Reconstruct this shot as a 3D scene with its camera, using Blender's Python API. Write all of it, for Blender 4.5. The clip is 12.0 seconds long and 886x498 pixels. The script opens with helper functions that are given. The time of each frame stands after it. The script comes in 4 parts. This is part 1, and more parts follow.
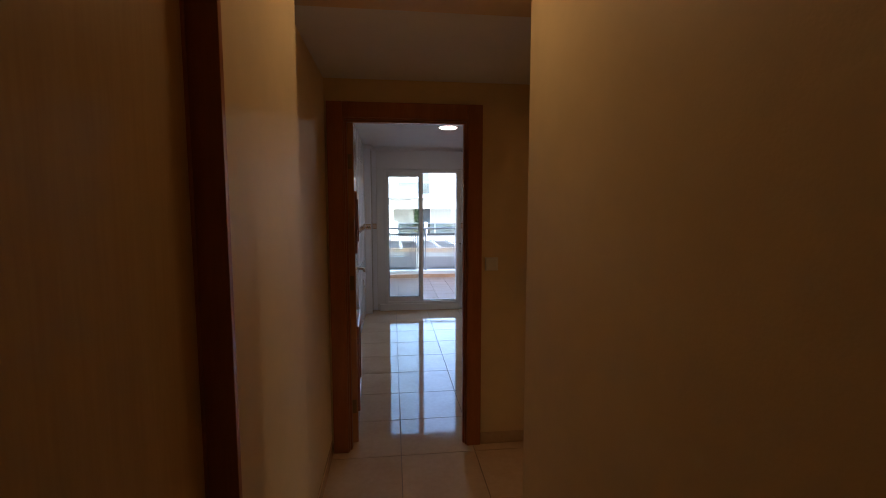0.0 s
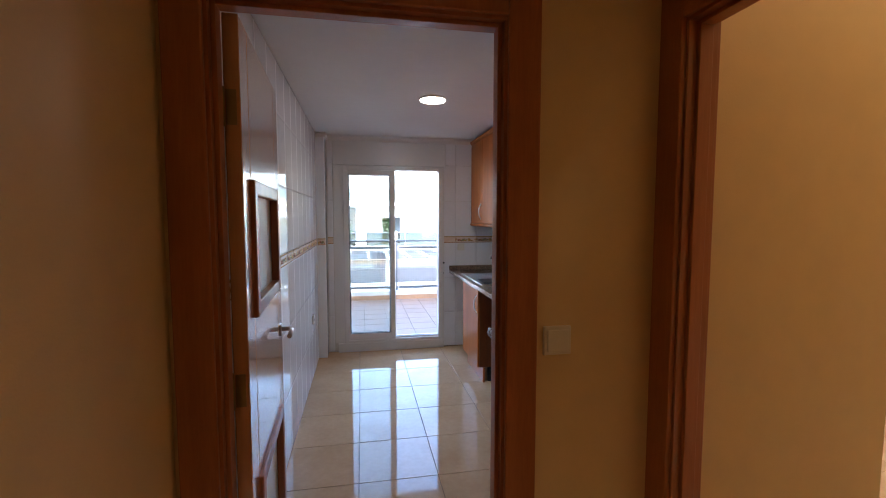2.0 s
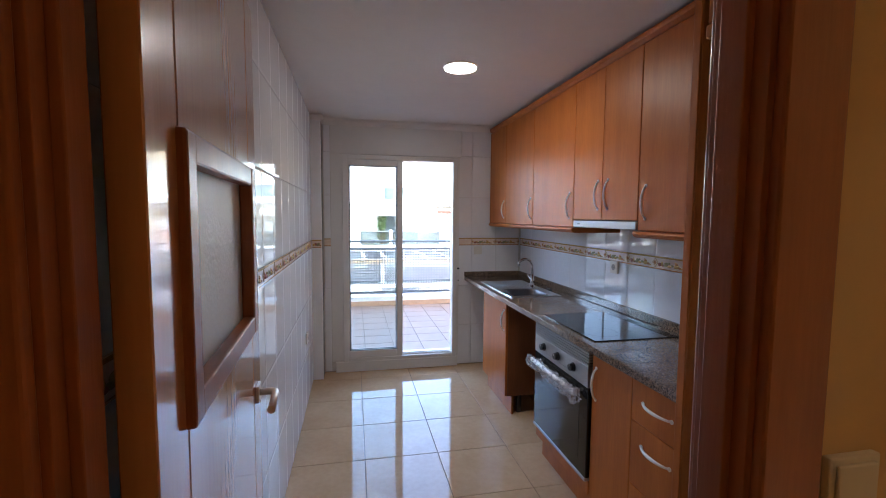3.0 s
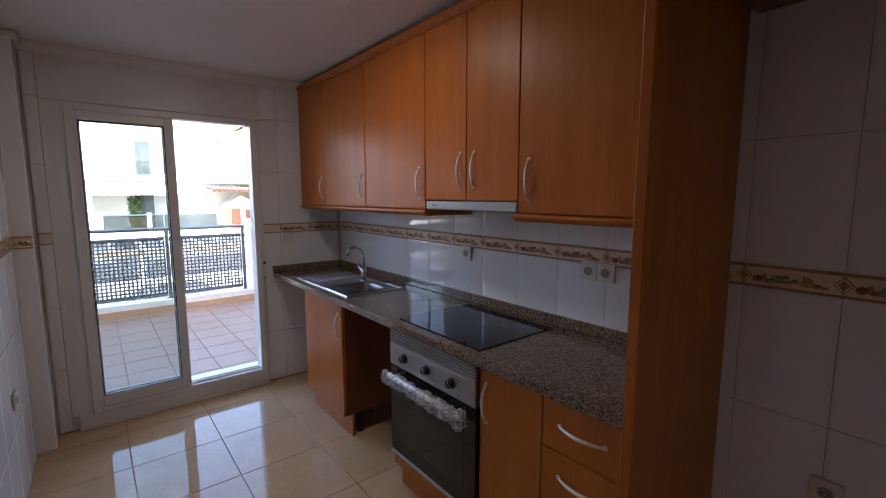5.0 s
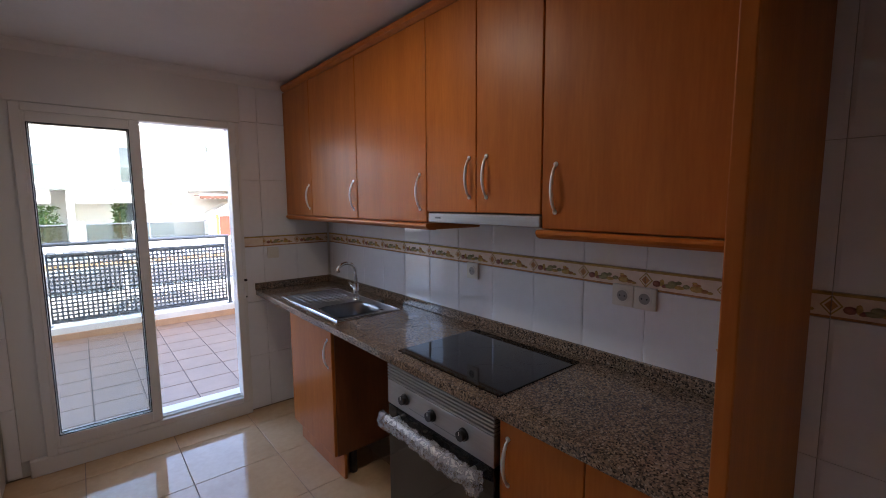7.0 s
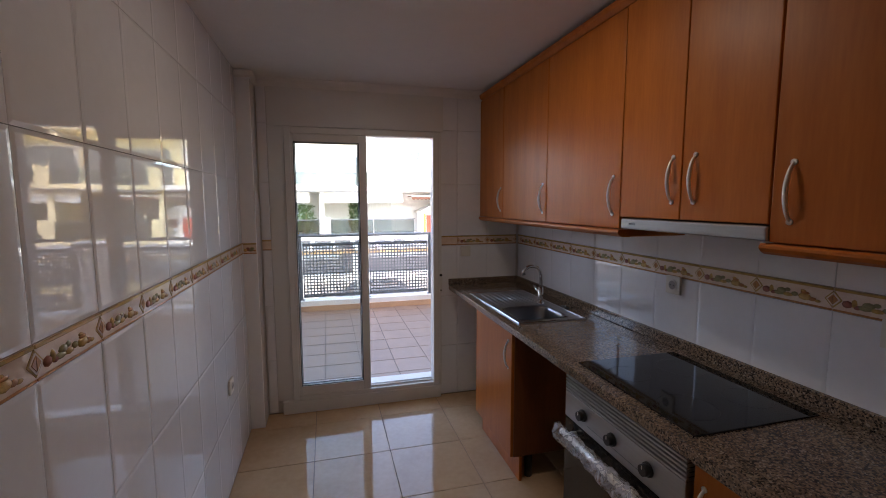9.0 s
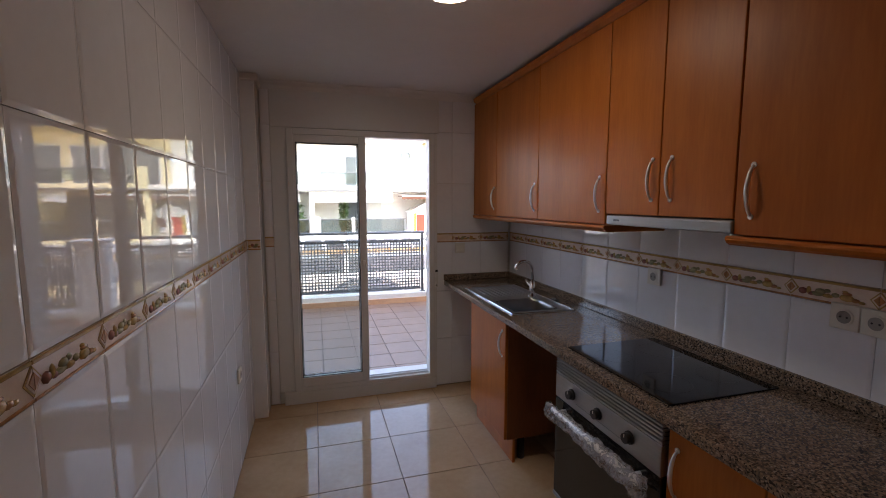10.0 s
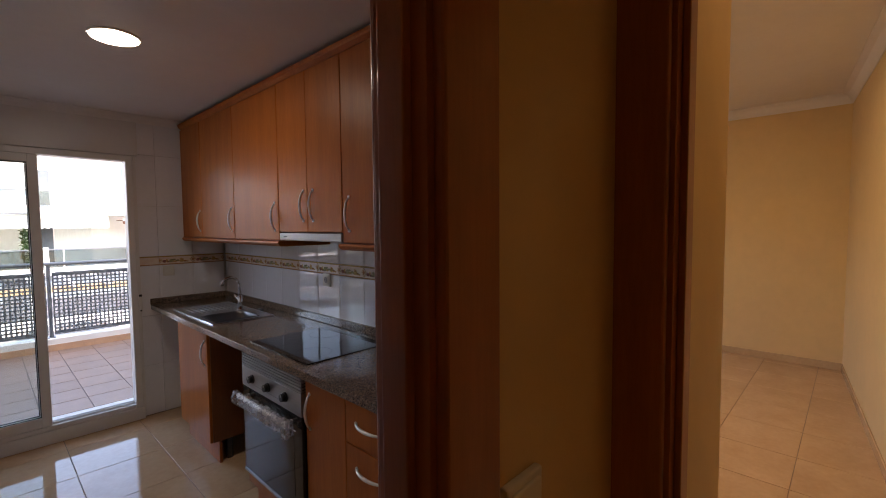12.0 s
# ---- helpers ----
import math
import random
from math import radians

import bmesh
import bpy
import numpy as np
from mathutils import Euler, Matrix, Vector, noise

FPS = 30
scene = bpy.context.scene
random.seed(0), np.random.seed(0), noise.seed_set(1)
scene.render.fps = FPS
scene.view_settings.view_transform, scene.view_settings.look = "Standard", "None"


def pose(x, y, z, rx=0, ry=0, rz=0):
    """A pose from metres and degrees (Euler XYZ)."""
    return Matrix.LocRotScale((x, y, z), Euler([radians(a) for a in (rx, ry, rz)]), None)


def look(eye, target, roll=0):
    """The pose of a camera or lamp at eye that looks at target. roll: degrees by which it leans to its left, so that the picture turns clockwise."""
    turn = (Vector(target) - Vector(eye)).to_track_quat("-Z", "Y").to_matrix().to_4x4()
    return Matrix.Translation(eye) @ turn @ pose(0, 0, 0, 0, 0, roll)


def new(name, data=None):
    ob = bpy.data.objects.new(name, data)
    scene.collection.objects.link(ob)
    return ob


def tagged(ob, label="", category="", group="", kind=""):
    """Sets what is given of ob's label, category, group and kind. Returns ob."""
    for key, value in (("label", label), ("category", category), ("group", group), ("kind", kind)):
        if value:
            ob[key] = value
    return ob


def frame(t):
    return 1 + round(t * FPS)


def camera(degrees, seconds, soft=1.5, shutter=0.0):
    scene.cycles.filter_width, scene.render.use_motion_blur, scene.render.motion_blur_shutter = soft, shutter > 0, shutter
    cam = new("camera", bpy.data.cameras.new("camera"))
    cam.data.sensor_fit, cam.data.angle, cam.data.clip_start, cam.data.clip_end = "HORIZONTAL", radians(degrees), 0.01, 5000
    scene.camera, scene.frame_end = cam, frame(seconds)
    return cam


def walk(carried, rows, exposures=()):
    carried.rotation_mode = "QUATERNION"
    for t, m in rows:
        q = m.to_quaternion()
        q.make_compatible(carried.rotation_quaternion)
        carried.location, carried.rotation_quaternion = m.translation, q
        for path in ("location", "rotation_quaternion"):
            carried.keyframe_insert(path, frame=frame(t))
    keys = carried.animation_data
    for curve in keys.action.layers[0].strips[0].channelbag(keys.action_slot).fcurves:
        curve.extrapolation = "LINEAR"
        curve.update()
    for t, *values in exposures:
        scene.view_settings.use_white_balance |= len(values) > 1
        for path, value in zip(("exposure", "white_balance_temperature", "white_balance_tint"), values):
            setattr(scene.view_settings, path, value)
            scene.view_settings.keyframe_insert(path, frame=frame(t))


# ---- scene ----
cam = camera(90.9, 12.0, soft=1.0)
EV = 3.5          # exposure, stops
LAMP = 4.1        # kitchen downlight
HALL_LAMP = 2.15   # hall downlight; also scales the fill lamps added in the living room
PATH = [
    (0, (0.652, -2.579, 1.512), (0.88, -0.601, 1.329), -0.0),
    (0.5, (0.669, -2.153, 1.517), (0.777, -0.163, 1.344), 0.1),
    (1, (0.646, -1.732, 1.511), (0.736, 0.261, 1.36), 0.1),
    (1.5, (0.692, -1.406, 1.508), (0.935, 0.573, 1.362), 0.1),
    (2, (0.721, -1.064, 1.517), (1.089, 0.897, 1.372), -0.0),
    (2.5, (0.669, -0.697, 1.498), (1.042, 1.262, 1.351), 0.4),
    (2.7, (0.653, -0.55, 1.503), (1.023, 1.415, 1.355), 0.4),
    (4.3, (0.588, 0.175, 1.535), (1.514, 1.937, 1.332), 0.2),
    (4.5, (0.588, 0.227, 1.534), (1.604, 1.936, 1.316), 0.1),
    (5, (0.618, 0.328, 1.523), (1.862, 1.875, 1.278), 0.0),
    (5.5, (0.651, 0.43, 1.526), (2.059, 1.83, 1.287), -0.1),
    (6, (0.694, 0.507, 1.546), (2.181, 1.825, 1.322), -0.3),
    (6.5, (0.728, 0.564, 1.542), (2.177, 1.926, 1.326), -0.4),
    (7, (0.769, 0.607, 1.55), (2.043, 2.133, 1.327), -0.4),
    (7.5, (0.791, 0.619, 1.555), (1.842, 2.307, 1.337), -0.3),
    (7.7, (0.8, 0.617, 1.557), (1.743, 2.371, 1.343), -0.3),
    (9.5, (0.805, 0.588, 1.563), (1.285, 2.518, 1.347), -0.1),
    (10, (0.717, 0.471, 1.553), (1.275, 2.38, 1.338), -0.0),
    (10.5, (0.642, 0.321, 1.538), (1.413, 2.154, 1.325), -0.1),
    (11, (0.649, 0.165, 1.552), (1.649, 1.886, 1.354), -0.3),
    (11.5, (0.702, -0.012, 1.539), (1.897, 1.586, 1.397), -0.3),
    (12, (0.801, -0.229, 1.532), (2.256, 1.140, 1.421), -0.5),
]
walk(cam, [(t, look(eye, target, roll)) for t, eye, target, roll in PATH],
     [(0, EV + 0.05, 6000, 12), (0.5, EV + 0.2, 5950, 12), (1.0, EV + 0.5, 5900, 12), (1.5, EV + 0.85, 5850, 12), (2.0, EV + 1.0, 5900, 12), (2.7, EV + 1.05, 5950, 12),
      (4.5, EV + 0.5, 6150, 13), (5.0, EV + 0.36, 6400, 16), (7.0, EV + 0.4, 6700, 18), (7.7, EV + 0.32, 6850, 19), (9.5, EV - 0.02, 7150, 20), (12, EV + 0.0, 7350, 21)])

# ---- world, sun and lamps ----
world = bpy.data.worlds.new("sky")
scene.world = world
world.use_nodes = True
wn = world.node_tree.nodes
sky = wn.new("ShaderNodeTexSky")
sky.sky_type = "NISHITA"
sky.sun_disc = False
SUN_EL, SUN_AZ = 52.0, 160.0     # elevation; azimuth clockwise from +y
sky.sun_elevation = radians(SUN_EL)
sky.sun_rotation = radians(SUN_AZ)
sky.air_density, sky.dust_density = 1.0, 1.5
wn["Background"].inputs["Strength"].default_value = 0.14
world.node_tree.links.new(sky.outputs["Color"], wn["Background"].inputs["Color"])
sun = new("sun", bpy.data.lights.new("sun", "SUN"))
sun.data.energy, sun.data.angle, sun.data.color = 0.50, radians(0.53), (1.0, 0.95, 0.86)
d = Vector((math.sin(radians(SUN_AZ)) * math.cos(radians(SUN_EL)), math.cos(radians(SUN_AZ)) * math.cos(radians(SUN_EL)), math.sin(radians(SUN_EL))))
sun.matrix_world = look(d * 60, (0, 0, 0))


# ---- materials ----
def mat(name, color, rough=0.5, metal=0.0, vary=0.12, scale=6.0, bump=0.0, bscale=60.0, stretch=(1, 1, 1), rand=0.0,
        coat=0.0, tint=None, emit=0.0, ior=1.5, rvary=0.0):
    """A surface: base colour with two scales of variation, roughness, and a fine relief."""
    m = bpy.data.materials.new(name)
    m.use_nodes = True
    n, l = m.node_tree.nodes, m.node_tree.links
    b = n["Principled BSDF"]
    b.inputs["Roughness"].default_value = rough
    b.inputs["Metallic"].default_value = metal
    b.inputs["IOR"].default_value = ior
    b.inputs["Coat Weight"].default_value = coat
    b.inputs["Coat Roughness"].default_value = 0.08
    tc = n.new("ShaderNodeTexCoord")
    mp = n.new("ShaderNodeMapping")
    mp.inputs["Scale"].default_value = stretch
    l.new(tc.outputs["Object"], mp.inputs["Vector"])
    vec = mp.outputs["Vector"]
    if rand > 0:
        oi = n.new("ShaderNodeObjectInfo")
        ad = n.new("ShaderNodeVectorMath")
        ad.operation = "MULTIPLY_ADD"
        ad.inputs[1].default_value = (1, 1, 1)
        mu = n.new("ShaderNodeMath")
        mu.operation = "MULTIPLY"
        mu.inputs[1].default_value = 40.0
        l.new(oi.outputs["Random"], mu.inputs[0])
        l.new(vec, ad.inputs[0])
        l.new(mu.outputs[0], ad.inputs[2])
        vec = ad.outputs["Vector"]
    n1 = n.new("ShaderNodeTexNoise")
    n1.inputs["Scale"].default_value = scale
    n1.inputs["Detail"].default_value = 4
    l.new(vec, n1.inputs["Vector"])
    n2 = n.new("ShaderNodeTexNoise")
    n2.inputs["Scale"].default_value = scale * 9
    n2.inputs["Detail"].default_value = 3
    l.new(vec, n2.inputs["Vector"])
    mixf = n.new("ShaderNodeMath")
    mixf.operation = "MULTIPLY_ADD"
    mixf.inputs[1].default_value = 0.35
    l.new(n2.outputs["Fac"], mixf.inputs[0])
    half = n.new("ShaderNodeMath")
    half.operation = "MULTIPLY"
    half.inputs[1].default_value = 0.65
    l.new(n1.outputs["Fac"], half.inputs[0])
    l.new(half.outputs[0], mixf.inputs[2])
    ramp = n.new("ShaderNodeValToRGB")
    c = Vector(color)
    t = Vector(tint) if tint else c * (1 - vary * 1.6)
    ramp.color_ramp.elements[0].position, ramp.color_ramp.elements[1].position = 0.32, 0.68
    ramp.color_ramp.elements[0].color = (*t, 1)
    ramp.color_ramp.elements[1].color = (*[min(1.0, v * (1 + vary * 0.6)) for v in c], 1)
    l.new(mixf.outputs[0], ramp.inputs["Fac"])
    out = ramp.outputs["Color"]
    if rand > 0:
        hs = n.new("ShaderNodeHueSaturation")
        mr = n.new("ShaderNodeMapRange")
        mr.inputs["To Min"].default_value, mr.inputs["To Max"].default_value = 1 - rand, 1 + rand
        l.new(oi.outputs["Random"], mr.inputs["Value"])
        l.new(mr.outputs["Result"], hs.inputs["Value"])
        l.new(out, hs.inputs["Color"])
        out = hs.outputs["Color"]
    l.new(out, b.inputs["Base Color"])
    if rvary > 0:
        rr = n.new("ShaderNodeMapRange")
        rr.inputs["To Min"].default_value, rr.inputs["To Max"].default_value = max(0.0, rough - rvary), rough + rvary
        l.new(n1.outputs["Fac"], rr.inputs["Value"])
        l.new(rr.outputs["Result"], b.inputs["Roughness"])
    if bump > 0:
        nb = n.new("ShaderNodeTexNoise")
        nb.inputs["Scale"].default_value = bscale
        nb.inputs["Detail"].default_value = 2
        l.new(vec, nb.inputs["Vector"])
        bp = n.new("ShaderNodeBump")
        bp.inputs["Strength"].default_value = bump
        bp.inputs["Distance"].default_value = 0.01
        l.new(nb.outputs["Fac"], bp.inputs["Height"])
        l.new(bp.outputs["Normal"], b.inputs["Normal"])
    if emit > 0:
        b.inputs["Emission Color"].default_value = (*color, 1)
        b.inputs["Emission Strength"].default_value = emit
    return m


def granite_mat():
    m = mat("granite", (0.2, 0.16, 0.13), 0.12, vary=0.1)
    n, l = m.node_tree.nodes, m.node_tree.links
    b = n["Principled BSDF"]
    tc = n.new("ShaderNodeTexCoord")
    v = n.new("ShaderNodeTexVoronoi")
    v.inputs["Scale"].default_value = 215
    l.new(tc.outputs["Object"], v.inputs["Vector"])
    sep = n.new("ShaderNodeSeparateColor")
    l.new(v.outputs["Color"], sep.inputs["Color"])
    r = n.new("ShaderNodeValToRGB")
    r.color_ramp.interpolation = "CONSTANT"
    e = r.color_ramp.elements
    e[0].position, e[0].color = 0.0, (0.045, 0.037, 0.031, 1)
    e[1].position, e[1].color = 0.20, (0.14, 0.11, 0.088, 1)
    for pos, col in ((0.42, (0.22, 0.155, 0.105, 1)), (0.62, (0.30, 0.213, 0.148, 1)), (0.82, (0.36, 0.26, 0.185, 1)), (0.95, (0.42, 0.34, 0.27, 1))):
        x = e.new(pos)
        x.color = col
    l.new(sep.outputs["Red"], r.inputs["Fac"])
    ns = n.new("ShaderNodeTexNoise")
    ns.inputs["Scale"].default_value = 14
    l.new(tc.outputs["Object"], ns.inputs["Vector"])
    mx = n.new("ShaderNodeMix")
    mx.data_type, mx.blend_type = "RGBA", "MULTIPLY"
    mx.inputs["Factor"].default_value = 0.35
    l.new(r.outputs["Color"], mx.inputs["A"])
    l.new(ns.outputs["Fac"], mx.inputs["B"])
    l.new(mx.outputs["Result"], b.inputs["Base Color"])
    return m


def glass_mat(name, color=(1, 1, 1), rough=0.0, mix=0.12):
    """A thin pane: clear passage with a glossy reflection."""
    m = bpy.data.materials.new(name)
    m.use_nodes = True
    n, l = m.node_tree.nodes, m.node_tree.links
    n.remove(n["Principled BSDF"])
    tr = n.new("ShaderNodeBsdfTransparent")
    tr.inputs["Color"].default_value = (*color, 1)
    gl = n.new("ShaderNodeBsdfGlossy")
    gl.inputs["Roughness"].default_value = rough
    fr = n.new("ShaderNodeFresnel")
    fr.inputs["IOR"].default_value = 1.45
    ms = n.new("ShaderNodeMixShader")
    l.new(fr.outputs["Fac"], ms.inputs["Fac"])
    l.new(tr.outputs["BSDF"], ms.inputs[1])
    l.new(gl.outputs["BSDF"], ms.inputs[2])
    l.new(ms.outputs["Shader"], n["Material Output"].inputs["Surface"])
    return m


def film_mat(name):
    """Thin crumpled plastic: mostly clear, milky along its folds, with soft gloss."""
    m = bpy.data.materials.new(name)
    m.use_nodes = True
    n, l = m.node_tree.nodes, m.node_tree.links
    b = n["Principled BSDF"]
    b.inputs["Base Color"].default_value = (0.60, 0.61, 0.66, 1)
    b.inputs["Roughness"].default_value = 0.16
    tr = n.new("ShaderNodeBsdfTransparent")
    tc = n.new("ShaderNodeTexCoord")
    nz = n.new("ShaderNodeTexNoise")
    nz.inputs["Scale"].default_value = 38
    nz.inputs["Detail"].default_value = 4
    nz.inputs["Distortion"].default_value = 1.5
    l.new(tc.outputs["Object"], nz.inputs["Vector"])
    mr = n.new("ShaderNodeMapRange")
    mr.inputs["From Min"].default_value, mr.inputs["From Max"].default_value = 0.35, 0.7
    mr.inputs["To Min"].default_value, mr.inputs["To Max"].default_value = 0.18, 0.62
    l.new(nz.outputs["Fac"], mr.inputs["Value"])
    ms = n.new("ShaderNodeMixShader")
    l.new(mr.outputs["Result"], ms.inputs["Fac"])
    l.new(tr.outputs["BSDF"], ms.inputs[1])
    l.new(b.outputs["BSDF"], ms.inputs[2])
    l.new(ms.outputs["Shader"], n["Material Output"].inputs["Surface"])
    return m


def emitter(name, color, strength):
    m = bpy.data.materials.new(name)
    m.use_nodes = True
    b = m.node_tree.nodes["Principled BSDF"]
    b.inputs["Base Color"].default_value = (0.9, 0.9, 0.88, 1)
    b.inputs["Emission Color"].default_value = (*color, 1)
    b.inputs["Emission Strength"].default_value = strength
    return m


CREAM = mat("cream_paint", (0.745, 0.548, 0.280), 0.55, vary=0.05, scale=1.2, bump=0.05, bscale=160)
WHITE = mat("white_ceiling_paint", (0.80, 0.78, 0.76), 0.75, vary=0.03, scale=1.5, bump=0.08, bscale=140)
TILE = mat("white_glazed_tile", (0.83, 0.835, 0.86), 0.0, vary=0.03, scale=3.0, bump=0.009, bscale=22, rand=0.02)
GROUT = mat("pale_grout", (0.66, 0.64, 0.60), 0.85, vary=0.1, scale=12)
BORDER = mat("cream_glazed_border", (0.78, 0.66, 0.54), 0.08, vary=0.08, scale=30, tint=(0.72, 0.54, 0.43))
GOLD = mat("ochre_glazed_line", (0.50, 0.32, 0.10), 0.12, vary=0.2, scale=40)
RUST = mat("rust_glazed_fruit", (0.56, 0.27, 0.11), 0.10, vary=0.3, scale=60)
OCHRE = mat("ochre_glazed_fruit", (0.66, 0.42, 0.15), 0.10, vary=0.3, scale=60)
OLIVE = mat("green_glazed_leaf", (0.38, 0.34, 0.18), 0.10, vary=0.3, scale=60)
PLUM = mat("plum_glazed_fruit", (0.38, 0.16, 0.12), 0.10, vary=0.3, scale=60)
FLOOR = mat("cream_polished_floor_tile", (0.60, 0.42, 0.26), 0.05, vary=0.10, scale=3.5, rand=0.03, bump=0.012, bscale=5, tint=(0.53, 0.355, 0.205), rvary=0.02, ior=1.38)
FGROUT = mat("brown_floor_grout", (0.30, 0.22, 0.15), 0.85, vary=0.15, scale=20)
TERRA = mat("terracotta_terrace_tile", (0.29, 0.175, 0.115), 0.45, vary=0.10, scale=7, rand=0.06, bump=0.1, bscale=60)
TGROUT = mat("dark_terrace_grout", (0.18, 0.14, 0.115), 0.9, vary=0.2, scale=20)
SKIRT_TAN = mat("tan_terrace_skirting", (0.55, 0.33, 0.20), 0.5, vary=0.1, scale=8)
CHERRY = mat("cherry_veneer", (0.49, 0.15, 0.024), 0.40, ior=1.36, vary=0.16, scale=2.4, stretch=(5, 5, 0.55), coat=0.0, rand=0.03, tint=(0.40, 0.112, 0.014), bump=0.02, bscale=40)
CHERRY_DARK = mat("cherry_carcass_board", (0.22, 0.070, 0.022), 0.45, vary=0.18, scale=2.4, stretch=(5, 5, 0.55))
SAPELE = mat("varnished_sapele", (0.40, 0.14, 0.045), 0.36, vary=0.16, scale=3.0, stretch=(6, 6, 0.5), coat=0.12, tint=(0.31, 0.10, 0.032), bump=0.03, bscale=50)
BEECH = mat("varnished_door_veneer", (0.60, 0.30, 0.13), 0.22, vary=0.12, scale=2.2, stretch=(6, 6, 0.4), coat=0.7, tint=(0.52, 0.25, 0.105), bump=0.04, bscale=14)
HALLDOOR = mat("pale_door_veneer", (0.52, 0.34, 0.15), 0.35, vary=0.12, scale=2.2, stretch=(6, 6, 0.4), tint=(0.45, 0.28, 0.12), bump=0.03, bscale=30)
GRANITE = granite_mat()
GOLD_METAL = mat("brass_plated_metal", (0.30, 0.21, 0.10), 0.35, 1.0, vary=0.05)
STEEL = mat("brushed_steel", (0.42, 0.42, 0.42), 0.40, 1.0, vary=0.06, scale=4, stretch=(30, 1, 30))
# sink steel again, smoother, with the bowl's shade put into a darker colour
BOWL = mat("shaded_bowl_steel", (0.24, 0.24, 0.243), 0.28, 1.0, vary=0.06, scale=5)
SATIN = mat("satin_nickel", (0.80, 0.79, 0.77), 0.40, 0.8, vary=0.04)
CHROME = mat("polished_chrome", (0.75, 0.75, 0.76), 0.06, 1.0, vary=0.02)
BLACKGLASS = mat("black_ceramic_glass", (0.008, 0.008, 0.009), 0.05, vary=0.05, ior=1.5)
OVENGLASS = mat("smoked_oven_glass", (0.028, 0.023, 0.018), 0.06, vary=0.05)
BLACK = mat("black_plastic", (0.018, 0.018, 0.019), 0.4, vary=0.1)
PVC = mat("white_lacquered_aluminium", (0.74, 0.73, 0.71), 0.32, vary=0.02, scale=2)
PLASTIC = mat("ivory_plastic", (0.72, 0.69, 0.62), 0.3, vary=0.02)
HOLE = mat("socket_well_shade", (0.30, 0.29, 0.27), 0.5, vary=0.05)
GLASS = glass_mat("window_glass", (0.93, 0.95, 0.94))
CLEARGLASS = glass_mat("balustrade_glass", (0.50, 0.57, 0.59))
FILM = film_mat("clear_plastic_film")
FROST = mat("frosted_glass", (0.86, 0.90, 0.87), 0.42, vary=0.03, scale=8, bump=0.1, bscale=90)
FROST.node_tree.nodes["Principled BSDF"].inputs["Transmission Weight"].default_value = 0.12
RUBBER = mat("black_seal", (0.02, 0.02, 0.022), 0.6)
RAILPAINT = mat("dark_grey_rail_paint", (0.115, 0.13, 0.145), 0.45, vary=0.1, scale=10)
RENDER_W = mat("white_masonry_paint", (0.80, 0.78, 0.74), 0.85, vary=0.05, scale=0.8, bump=0.1, bscale=50)
RENDER_Y = mat("pale_yellow_masonry", (0.78, 0.68, 0.42), 0.85, vary=0.05, scale=0.8, bump=0.1, bscale=50)
SHADEWALL = mat("shade_grey_masonry", (0.36, 0.42, 0.45), 0.85, vary=0.08, scale=0.8)
# trim grey, which also paints the shadow lines of the slabs opposite
SLATE = mat("grey_shadow_and_trim", (0.16, 0.165, 0.18), 0.8, vary=0.1, scale=2)
AWN_W = mat("white_awning_canvas", (0.78, 0.76, 0.70), 0.9, vary=0.04, scale=5)
AWN_B = mat("brown_awning_canvas", (0.17, 0.075, 0.045), 0.9, vary=0.1, scale=5)
CURTAIN = mat("sheer_curtain", (0.55, 0.60, 0.58), 0.9, vary=0.08, scale=8, stretch=(8, 1, 0.4))
DARKWIN = mat("dark_window_glass", (0.10, 0.12, 0.14), 0.08, vary=0.2, scale=0.6)
LEAF = mat("garden_leaf", (0.06, 0.13, 0.03), 0.5, vary=0.4, scale=9)
REDTOY = mat("red_toy_plastic", (0.42, 0.035, 0.012), 0.4, vary=0.05)
YELTOY = mat("yellow_toy_plastic", (0.40, 0.28, 0.03), 0.4, vary=0.05)
ASPHALT = mat("asphalt", (0.055, 0.055, 0.056), 0.9, vary=0.2, scale=3, bump=0.3, bscale=90)
PAVE = mat("pale_paving", (0.42, 0.38, 0.33), 0.85, vary=0.12, scale=2)
GARDEN = mat("dry_ground", (0.22, 0.20, 0.13), 0.95, vary=0.2, scale=0.4)
TIMBER = mat("pergola_timber", (0.45, 0.30, 0.16), 0.7, vary=0.15, scale=4)
LED = emitter("lit_diffuser", (1.0, 0.93, 0.80), LAMP)
CORRIDOR_LED = emitter("warm_lit_diffuser", (1.0, 0.70, 0.39), HALL_LAMP)
# strong warm fill for the living room, from an added lamp
LIVING_FILL = emitter("living_fill_diffuser", (1.0, 0.76, 0.47), HALL_LAMP * 8.5)

# ---- helpers for meshes ----
ORIGIN = {}


def box(bm, x0, x1, y0, y1, z0, z1, mi=0, bevel=0.0, seg=1):
    g = bmesh.ops.create_cube(bm, size=1.0, matrix=Matrix.Translation(((x0 + x1) / 2, (y0 + y1) / 2, (z0 + z1) / 2)) @ Matrix.Diagonal((abs(x1 - x0), abs(y1 - y0), abs(z1 - z0), 1)))
    vs = set(g["verts"])
    fs = [f for f in bm.faces if f.verts[0] in vs]
    for f in fs:
        f.material_index = mi
    if bevel > 0:
        es = list({e for f in fs for e in f.edges})
        r = bmesh.ops.bevel(bm, geom=es, offset=bevel, segments=seg, affect="EDGES", profile=0.5)
        for f in r["faces"]:
            f.material_index = mi
    return bm


